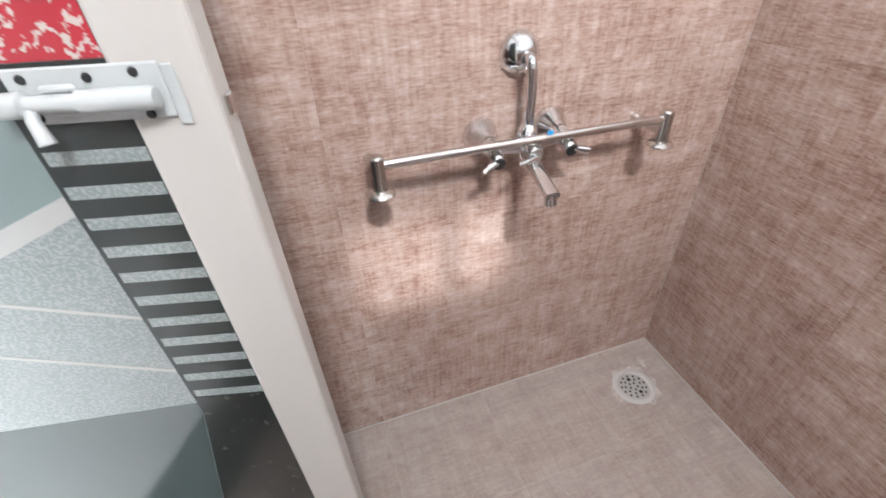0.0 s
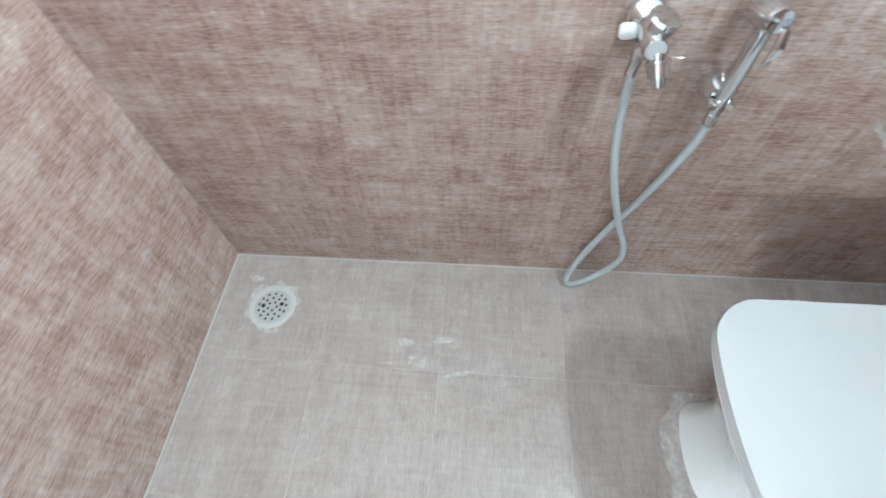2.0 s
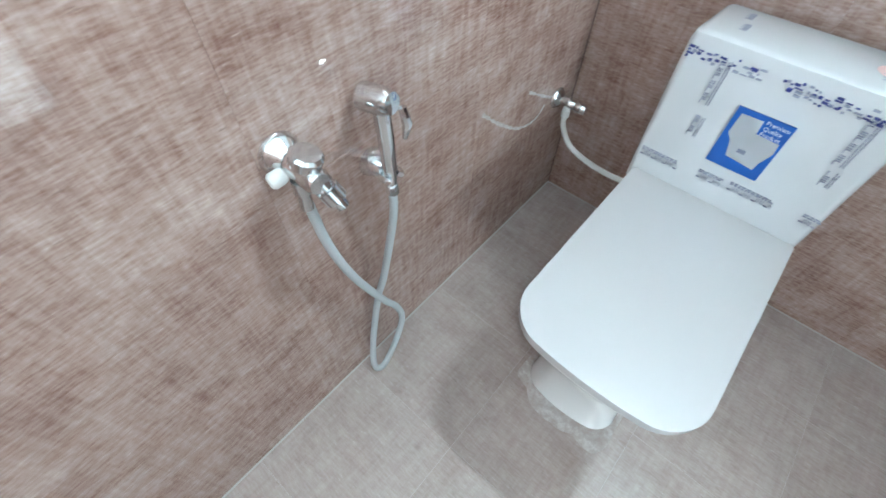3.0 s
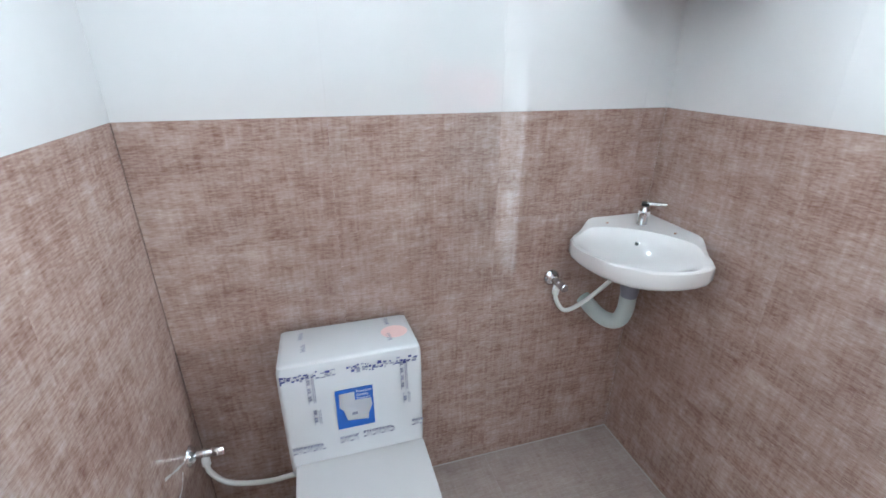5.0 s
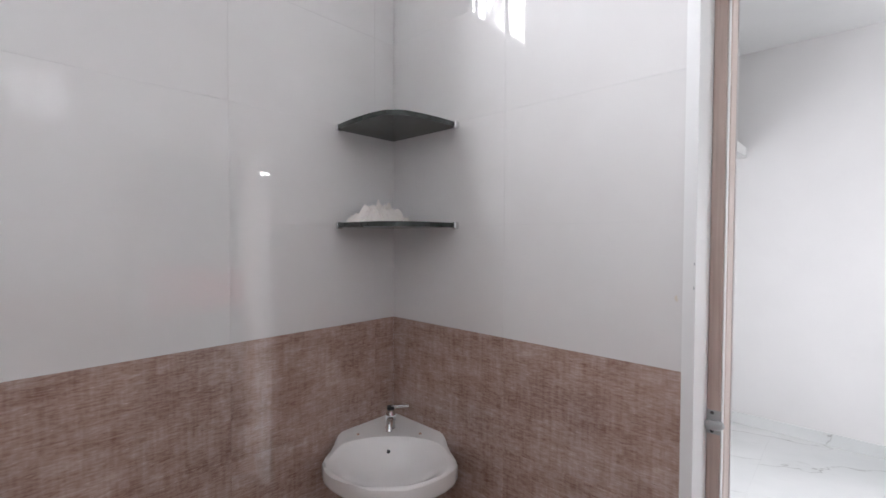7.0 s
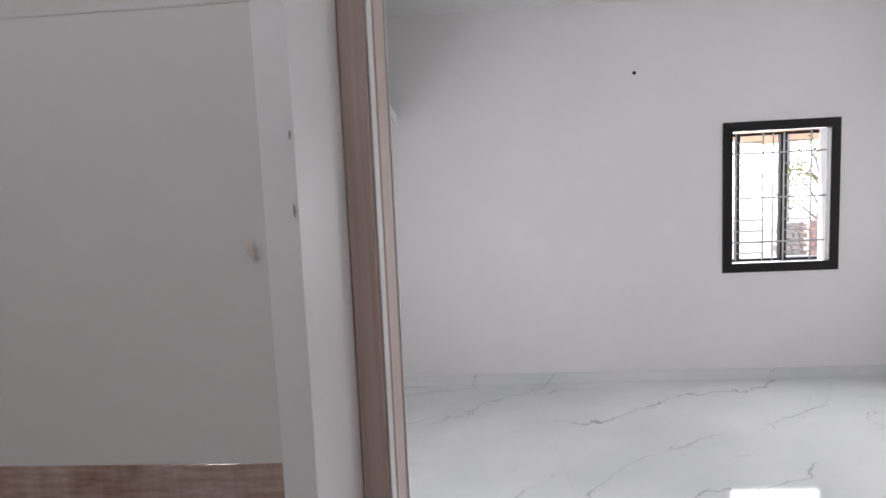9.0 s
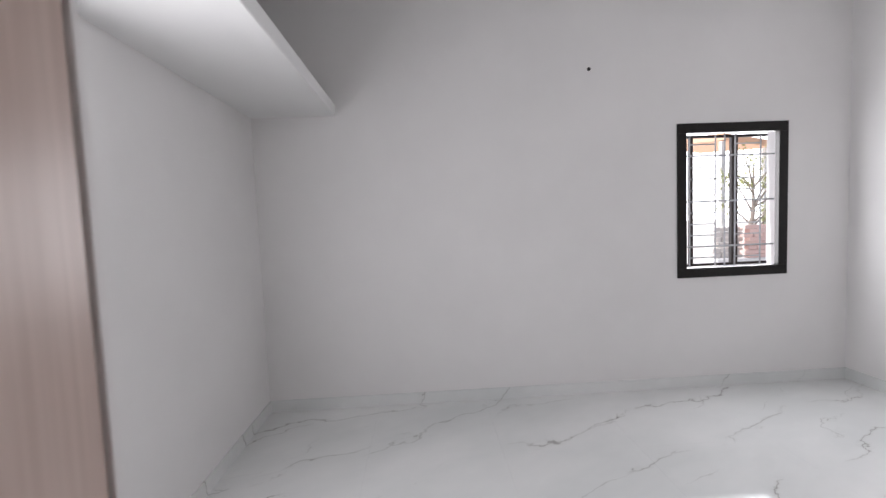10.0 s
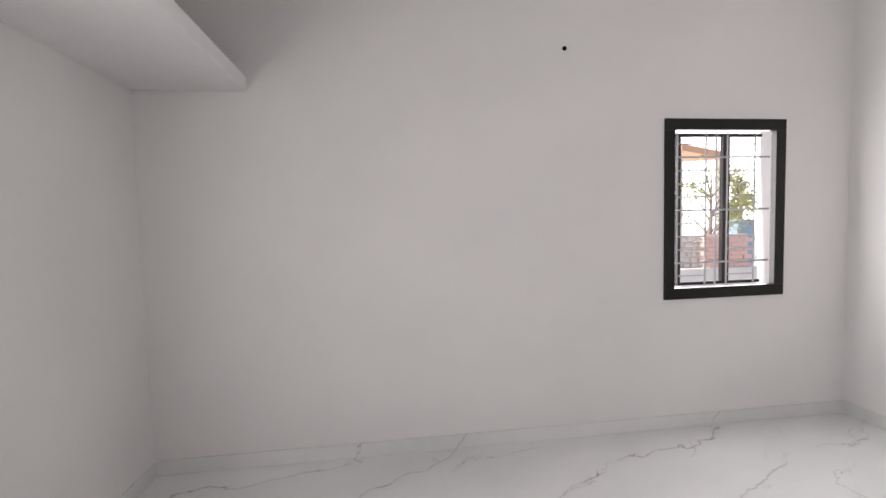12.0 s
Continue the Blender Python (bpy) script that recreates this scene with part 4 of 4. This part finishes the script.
def basin_outline(front=1.0):
    """Quarter basin in the corner; a along the north wall, b along the east wall from the corner."""
    half = [(0.0, 0.0), (0.10, 0.0), (0.165, 0.0), (0.205, 0.0), (0.222, 0.003), (0.238, 0.011), (0.252, 0.021), (0.272, 0.029), (0.296, 0.038), (0.314, 0.054),
            (0.325, 0.082), (0.329, 0.120), (0.326, 0.160), (0.318, 0.200), (0.302, 0.242), (0.277, 0.277)]
    out = []
    for a, b in half + [(b, a) for a, b in half[-2:0:-1]]:
        a, b = (0.09 + (k - 0.09) * front if k > 0.09 else k for k in (a, b))
        out.append((XB - 0.001 - a, YA - 0.001 - b * 1.09))
    return out


def rim_height(x, y):
    """The deck by the walls stands higher than the bowl's front rim."""
    k = min(1.0, max(0.0, (max(XB - x, (YA - y) / 1.09) - 0.205) / 0.095))
    return 0.922 - 0.037 * k * k * (3 - 2 * k)


basin = thing("corner_basin", "white ceramic corner wash basin with scalloped edges", "wash basin", XB, YA, 0.79)
full = basin_outline()
rims = [rim_height(x, y) for x, y in full]
rings = [[(x, y, z) for x, y in basin_outline(k)] for z, k in ((0.792, 0.40), (0.806, 0.66), (0.820, 0.86), (0.830, 0.955), (0.838, 0.99), (0.846, 1.0))]
for drop, k in ((0.010, 1.0), (0.003, 0.995), (0.0, 0.978)):
    rings.append([(x, y, r - drop) for (x, y), r in zip(basin_outline(k), rims)])
n_out = len(full)
bc = Vector((XB - 0.190, YA - 0.200))
ux, uy = Vector((-0.7071, -0.7071)), Vector((-0.7071, 0.7071))
for ra, rb, z, keep in ((0.120, 0.177, 0.8865, 0.62), (0.112, 0.167, 0.883, 0.25), (0.101, 0.152, 0.876, 0.05), (0.088, 0.134, 0.865, 0.0), (0.070, 0.108, 0.850, 0.0), (0.045, 0.070, 0.838, 0.0), (0.018, 0.02, 0.832, 0.0)):
    ring = []
    for (x, y), r in zip(full, rims):
        d = Vector((x, y)) - bc
        a = math.atan2(d.dot(uy), d.dot(ux))
        q = bc + ux * (ra * math.cos(a)) + uy * (rb * math.sin(a))
        ring.append((q.x, q.y, z + keep * (r - 0.885)))
    rings.append(ring)
part("bowl", loft(rings), M_CERAMIC, basin, smooth=True)
part("overflow", turned((XB - 0.126, YA - 0.126, 0.871), (-0.75, -0.75, 0.6), [(0.0085, 0), (0.0075, 0.002), (0.005, 0.003)], 14), M_CHROME, basin)
part("overflow_hole", turned((XB - 0.1275, YA - 0.1275, 0.8722), (-0.75, -0.75, 0.6), [(0.0055, 0), (0.0055, 0.002)], 12), M_DARK, basin)
for a, b in ((0.178, 0.043), (0.043, 0.178)):
    part("plug", turned((XB - a, YA - b, 0.9150), (0, 0, 1), [(0.0045, 0), (0.004, 0.003), (0, 0.0035)], 12), mat("pale_brown_plug", (0.42, 0.27, 0.20), 0.5), basin)
on = bmesh.new()
add_box(on, -0.012, 0.012, -0.0008, 0.0008, -0.0015, 0.0015)
mark = part("maker_mark", on, M_INK2, basin)
mark.matrix_local = Matrix.Translation(Vector((XB - 0.115, YA - 0.119, 0.8925)) - Vector(basin.location)) @ pose(0, 0, 0, 80, 0, -45)
waste = thing("waste_pipe", "grey plastic basin waste pipe with a bend", "pipe", XB - 0.15, YA - 0.12, 0.70)
part("collar", turned((1.318, -0.125, 0.815), (0, 0, -1), [(0.034, 0), (0.034, 0.015), (0.028, 0.025), (0.026, 0.04)], 22), M_PVC, waste, smooth=True)
part("coupling", turned((1.318, -0.125, 0.785), (0, 0, -1), [(0.027, 0), (0.029, 0.05), (0.024, 0.10)], 22), M_PIPE2, waste, "smoky grey coupling", smooth=True)
part("bend", tube(spline([(1.318, -0.125, 0.70), (1.317, -0.123, 0.645), (1.308, -0.112, 0.605), (1.290, -0.085, 0.590), (1.268, -0.045, 0.602), (1.252, 0.012, 0.630)], 8), 0.0255, 18), M_PIPE, waste, smooth=True)
pillar = thing("pillar_tap", "chrome pillar tap with a lever on the basin", "tap", XB - 0.055, YA - 0.055, 0.905)
px, py = XB - 0.072, YA - 0.072
part("base", turned((px, py, 0.905), (0, 0, 1), [(0.022, 0), (0.022, 0.004), (0.015, 0.010), (0.013, 0.03), (0.016, 0.034), (0.016, 0.052), (0.012, 0.058), (0.011, 0.066)], 20), M_CHROME, pillar, smooth=True)
part("spout", tube([(px, py, 0.943), (px - 0.020, py - 0.020, 0.945), (px - 0.036, py - 0.036, 0.937), (px - 0.041, py - 0.041, 0.924)], [0.011, 0.011, 0.010, 0.009], 14), M_CHROME, pillar, smooth=True)
part("sticker", turned((px, py, 0.940), (0, 0, 1), [(0.0166, 0), (0.0166, 0.016)], 20, False), M_PAPER, pillar, "white paper sticker round the tap body", smooth=True)
part("head", turned((px, py, 0.970), (0, 0, 1), [(0.009, 0), (0.012, 0.003), (0.012, 0.012), (0, 0.014)], 16), M_DARK, pillar, "black lever hub", smooth=True)
part("lever", tube([(px, py, 0.979), (px + 0.026, py - 0.026, 0.982), (px + 0.040, py - 0.044, 0.984)], [0.006, 0.005, 0.0045], 10), M_CHROME, pillar, smooth=True)


def corner_shelf(z, label):
    s = thing("corner_shelf", label, "shelf", XB, YA, z, "corner shelves")
    out = [(XB - 0.0005, YA - 0.0005)]
    a0, b0 = 0.216, 0.284
    out.append((XB - a0, YA - 0.0005))
    for k in range(17):
        t = k / 16
        p0, p1, p2 = (1 - t) ** 2, 6 * t * (1 - t), t * t
        a = (p0 * (a0 + 0.012) + p1 * 0.250 + p2 * 0.012) / (p0 + p1 + p2)
        b = (p0 * 0.012 + p1 * 0.280 + p2 * (b0 + 0.008)) / (p0 + p1 + p2)
        out.append((XB - a, YA - b))
    out.append((XB - 0.0005, YA - b0))
    part("slab", prism(out, z, z + 0.014, 0.003), M_GRANITE, s, smooth=False)
    for x, y in ((XB - a0 - 0.004, YA - 0.007), (XB - 0.007, YA - b0 - 0.004)):
        part("bracket", box(x - 0.010, x + 0.010, y - 0.007, y + 0.006, z - 0.004, z + 0.016, 0.003), M_CHROME, s, "small chrome clip")
    return s


corner_shelf(1.552, "dark green granite corner shelf holding a cloth")
corner_shelf(1.846, "dark green granite upper corner shelf")

cloth = thing("cloth", "crumpled cream cloth lying on the corner shelf", "cloth", 1.325, -0.10, 1.566)
bm = bmesh.new()
bmesh.ops.create_grid(bm, x_segments=34, y_segments=34, size=1.0)
for v in bm.verts:
    x, y = v.co.x, v.co.y
    e = max(0.0, 1 - max(abs(x), abs(y)) ** 2.2)
    hgt = 0.008 + 0.040 * e * (0.35 + abs(noise.noise(Vector((x * 1.9, y * 1.9, 1.3))))) + 0.034 * e * abs(noise.noise(Vector((x * 4, y * 4, 4.0)))) + 0.012 * e * max(0, 1 - math.hypot(x - 0.05, y) * 1.5)
    wob = 0.18 * noise.noise(Vector((x * 3, y * 3, 9.0)))
    v.co = Vector((1.312 + (x + wob) * 0.086, -0.085 + (y + wob * 0.7) * 0.058, 1.5665 + hgt * 1.15 - 0.0095 * (1 - e)))
bmesh.ops.solidify(bm, geom=list(bm.faces), thickness=0.0015)
part("fabric", bm, M_CLOTH, cloth, smooth=True)

# ---------- bedroom ----------
hole = thing("wall_hole", "small dark wiring hole in the white wall", "hole", XE, -2.356, 2.461)
part("socket", turned((XE - 0.0015, -2.356, 2.461), (-1, 0, 0), [(0.011, 0), (0.011, 0.0005), (0.014, 0.001), (0.014, 0)], 16), M_DARK, hole)
lamp = thing("wall_light", "small lit white wall light", "lamp", 3.02, YS, 2.33)
part("base", box(2.92, 3.12, YS, YS + 0.02, 2.29, 2.37, 0.004), M_PVC, lamp)
part("diffuser", box(2.95, 3.11, YS + 0.021, YS + 0.045, 2.315, 2.345, 0.006), M_LAMP, lamp, "glowing diffuser")

# ---------- outside ----------
M_GROUND = plaster("pale_dry_ground", (0.72, 0.68, 0.64), 0.9)
M_HOUSE = plaster("white_house_paint", (0.80, 0.79, 0.77), 0.8)
M_ROOF = plaster("orange_roof_tile", (0.80, 0.50, 0.33), 0.8)
M_BRICKW = plaster("red_brick", (0.80, 0.58, 0.52), 0.85)
M_STONE = plaster("grey_rubble", (0.66, 0.62, 0.58), 0.9)
M_BARK = plaster("grey_bark", (0.34, 0.29, 0.25), 0.9)
M_LEAF = mat("green_leaf", (0.34, 0.36, 0.15), 0.5)
M_BLUEG = mat("blue_tarpaulin", (0.35, 0.48, 0.60), 0.6)
bm = bmesh.new()
bmesh.ops.create_grid(bm, x_segments=1, y_segments=1, size=400)
ground = part("ground", bm, M_GROUND)
ground.location.z = -0.45
tagged(ground, "pale dry ground outside the house", "ground", kind="structure")
# Unseen wall, added to keep the sun off the bedroom's north window.
sun_block = thing("neighbour_wall", "plain unseen wall added to block the sun", "house", 4.0, 1.75, -0.45)
part("wall", box(1.25, 9.0, 1.5, 1.7, -0.45, 3.7), M_HOUSE, sun_block)
M_HAZE = mat("bright_hazy_sky", (1, 1, 1), 1.0)
M_HAZE.node_tree.nodes["Principled BSDF"].inputs["Emission Color"].default_value = (1, 0.985, 0.98, 1)
M_HAZE.node_tree.nodes["Principled BSDF"].inputs["Emission Strength"].default_value = 4.0
haze = tagged(part("backdrop", box(70, 70.5, -110, 60, -0.45, 60), M_HAZE), "bright hazy white sky in the distance", "sky", kind="structure")
yard = thing("brick_wall", "low red brick yard wall on a white plinth", "wall", 12, -10, -0.45)
part("plinth", box(11.95, 12.2, -10.7, -8.4, -0.45, 0.12), M_HOUSE, yard, "white plastered plinth")
random.seed(20)
for r in range(8):
    y0 = -10.42 + (0.12 if r % 2 else 0)
    while y0 < -9.28:
        part("brick", box(12.0 + random.uniform(-0.02, 0.02), 12.16, y0, y0 + 0.225, 0.125 + r * 0.105, 0.125 + r * 0.105 + 0.092), M_BRICKW, yard)
        y0 += 0.24
stones = thing("stone_wall", "grey rubble wall beside the brick wall", "wall", 12.1, -8.9, -0.45)
part("plinth", box(12.21, 12.45, -9.27, -8.4, -0.45, 0.12), M_HOUSE, stones)
random.seed(21)
for r in range(6):
    y0 = -9.26
    while y0 < -8.62:
        w = random.uniform(0.13, 0.26)
        part("stone", box(12.22, 12.4, y0, y0 + w - 0.02, 0.125 + r * 0.135, 0.125 + r * 0.135 + 0.12, 0.02), M_STONE, stones)
        y0 += w
# Far house: only its roof is built, on made-up posts; bright wall left out.
shed = thing("far_shed", "orange tiled roof of a far house on added posts", "shed", 19, -13.8, -0.45)
bm = bmesh.new()
vs = [bm.verts.new((x, y, z + (4.02 if y > -14 else 3.66) + 0.10 * (x - 18))) for z in (0, 0.26) for x, y in ((18.0, -14.9), (18.0, -12.85), (22.6, -12.85), (22.6, -14.9))]
for q in ((0, 1, 2, 3), (4, 7, 6, 5), (0, 4, 5, 1), (1, 5, 6, 2), (2, 6, 7, 3), (3, 7, 4, 0)):
    bm.faces.new([vs[i] for i in q])
part("roof", bm, M_ROOF, shed, "orange tiled roof")
for y0, z1 in ((-14.8, 3.70), (-13.05, 4.0)):
    part("post", box(18.2, 18.35, y0, y0 + 0.15, -0.45, z1), M_HOUSE, shed)
tarp = thing("blue_cover", "small blue cover beyond the yard wall", "cover", 15.3, -12.9, -0.45)
part("sheet", box(15.0, 15.5, -13.25, -12.68, -0.45, 1.30, 0.06, 2), M_BLUEG, tarp)


def tree(x, y, h, seed, spread=1.0, leaves=60):
    random.seed(seed)
    t = thing("tree", "small leafy tree with an open crown", "tree", x, y, -0.45)
    base = Vector((x, y, -0.45))
    trunk = spline([base, base + Vector((0.05, 0.08, h * 0.25)), base + Vector((-0.05, 0.02, h * 0.5)), base + Vector((0.1, -0.1, h * 0.8))], 5)
    part("trunk", tube(trunk, [0.12 - 0.09 * k / (len(trunk) - 1) for k in range(len(trunk))], 8), M_BARK, t, smooth=True)
    tips = []
    for k in range(14):
        s = trunk[random.randrange(5, len(trunk))]
        a = random.uniform(0, math.tau)
        e = s + Vector((math.cos(a) * random.uniform(0.5, 1.4) * spread, math.sin(a) * random.uniform(0.5, 1.4) * spread, random.uniform(0.3, 1.2) * spread))
        mid = (s + e) / 2 + Vector((0, 0, 0.12))
        part("limb", tube([s, mid, e], [0.035, 0.022, 0.008], 6), M_BARK, t)
        tips += [e, mid.lerp(e, 0.5)]
    bm = bmesh.new()
    for c in tips:
        for k in range(leaves):
            d = Vector((random.gauss(0, 0.24 * spread), random.gauss(0, 0.24 * spread), random.gauss(0, 0.18)))
            r = random.uniform(0.03, 0.07)
            q = Euler([random.uniform(0, 6.28) for _ in range(3)]).to_matrix()
            p = [bm.verts.new(c + d + q @ Vector(v)) for v in ((-r, 0, 0), (0, -r * 0.45, 0.01), (r, 0, 0), (0, r * 0.45, 0.01))]
            bm.faces.new(p)
    me = bpy.data.meshes.new("crown")
    bm.to_mesh(me)
    bm.free()
    me.materials.append(M_LEAF)
    cr = new("crown", me)
    cr.parent = t
    for v in me.vertices:
        v.co -= Vector(t.location)
    return t


tree(14.6, -11.35, 3.3, 3, 0.85, 45)
tree(15.9, -13.55, 3.4, 8, 0.45, 130)


# ---------- tiles ----------
TILES = {}


def tile_mesh(key, w, h, material, axis, thick=0.0075):
    """One bevelled tile of its own size, laid in the plane across the axis; cached by size."""
    k = (key, round(w, 4), round(h, 4), axis)
    if k not in TILES:
        bm = bmesh.new()
        e = 0.0004 if key == "floor" else 0.0002
        lo = [(-w / 2, -h / 2), (w / 2, -h / 2), (w / 2, h / 2), (-w / 2, h / 2)]
        hi = [(-w / 2 + e, -h / 2 + e), (w / 2 - e, -h / 2 + e), (w / 2 - e, h / 2 - e), (-w / 2 + e, h / 2 - e)]
        rings = [(lo, -thick), (lo, -0.0008 if key == "floor" else -0.00025), (hi, 0.0)]
        put = {"+x": lambda u, v, d: (d, u, v), "-x": lambda u, v, d: (-d, u, v), "+y": lambda u, v, d: (u, d, v), "-y": lambda u, v, d: (u, -d, v), "+z": lambda u, v, d: (u, v, d)}[axis]
        vr = [[bm.verts.new(put(u, v, d)) for u, v in ring] for ring, d in rings]
        for p, q in zip(vr, vr[1:]):
            for i in range(4):
                bm.faces.new((p[i], p[(i + 1) % 4], q[(i + 1) % 4], q[i]))
        bm.faces.new(vr[-1])
        bmesh.ops.recalc_face_normals(bm, faces=bm.faces)
        me = bpy.data.meshes.new("tile")
        bm.to_mesh(me)
        bm.free()
        me.materials.append(material)
        TILES[k] = me
    return TILES[k]


def cuts(lo, hi, start, step):
    a = [lo]
    k = math.ceil((lo - start) / step + 1e-6)
    while start + k * step < hi - 1e-4:
        a.append(start + k * step)
        k += 1
    return list(zip(a, a[1:] + [hi]))


def lay(owner, axis, plane, us, vs, key, material, gap=GAP, skip=None):
    for u0, u1 in us:
        for v0, v1 in vs:
            if u1 - u0 < 0.01 or v1 - v0 < 0.01 or (skip and skip(u0, u1, v0, v1)):
                continue
            gap = gap if key == "floor" else 0.0002
            me = tile_mesh(key, u1 - u0 - gap, v1 - v0 - gap, material, axis)
            u, v = (u0 + u1) / 2, (v0 + v1) / 2
            ob = new("tile", me)
            ob.parent = owner
            ob.location = {"x": (plane, u, v), "y": (u, plane, v), "z": (u, v, plane)}[axis[1]]


LOW = cuts(0.0, ZT, ZT, TH)
HIGH = cuts(ZT, ZC, ZT, TH)
UN = cuts(XC, XB, 0.452 - TW, TW)
UW = cuts(YD, YA, YA, TW)
UE = cuts(-0.884, YA, YA, TW)
for vs, key, m in ((LOW, "brown", M_BROWN), (HIGH, "white", M_WHITE)):
    lay(wall_west, "+x", XC, UW, vs, key, m)
    lay(wall_south, "+y", YD, cuts(XC, XB, XC, TW), vs, key, m)
    lay(wall_east, "-x", XB, UE, vs, key, m)
    lay(wall_east, "-x", XB, [(YD, PJS - 0.022)], vs, key, m)
# the north wall's white tiles leave the ventilator open
lay(wall_north, "-y", YA, UN, LOW, "brown", M_BROWN)
low_white = [r for r in cuts(ZT, VZ0, ZT, TH)]
lay(wall_north, "-y", YA, UN, low_white, "white", M_WHITE)
lay(wall_north, "-y", YA, cuts(XC, VX0, 0.452, TW) + cuts(VX1, XB, 0.452, TW), cuts(VZ0, VZ1, ZT, TH), "white", M_WHITE)
lay(wall_north, "-y", YA, UN, cuts(VZ1, ZC, ZT, TH), "white", M_WHITE)
lay(floor_bath, "+z", 0.0, cuts(XC, XB, 0.0, 0.3048), cuts(YD, YA, YD, 0.3048), "floor", M_FLOORT, 0.0005)
lay(floor_bed, "+z", ZB, cuts(XO, XE - 0.01, XE - 0.01, 0.8), cuts(YS + 0.01, YN - 0.01, YN - 0.01, 0.8), "marble", M_MARBLE, 0.0004)


# ---------- pieces that belong to a part ----------
def deeper(top, part_name, piece_names):
    """Hang the named pieces of a thing under one of its parts, where they stand."""
    owners = [o for o in top.children if o.name.split(".")[0] == part_name]
    for o in list(top.children):
        if o.name.split(".")[0] in piece_names:
            near = min(owners, key=lambda p: (centre_of(p) - centre_of(o)).length)
            o.parent = near


def centre_of(ob):
    return sum((Vector(c) for c in ob.bound_box), Vector()) / 8


for top, owner, pieces in ((toilet, "label", ("picture", "picture_mark", "lettering")), (drain, "grate", ("hole",)), (bolt, "plate", ("screw",)),
                           (keeper, "plate", ("screw",)), (mixer, "valve", ("cap", "lever")), (mixer, "diverter", ("diverter_lever",)), (mixer, "spout", ("aerator",)),
                           (rail, "post", ("flange",)), (basin, "overflow", ("overflow_hole",)), (spray, "hose", ("hose_nut",)), (pillar, "head", ("lever",))):
    deeper(top, owner, pieces)
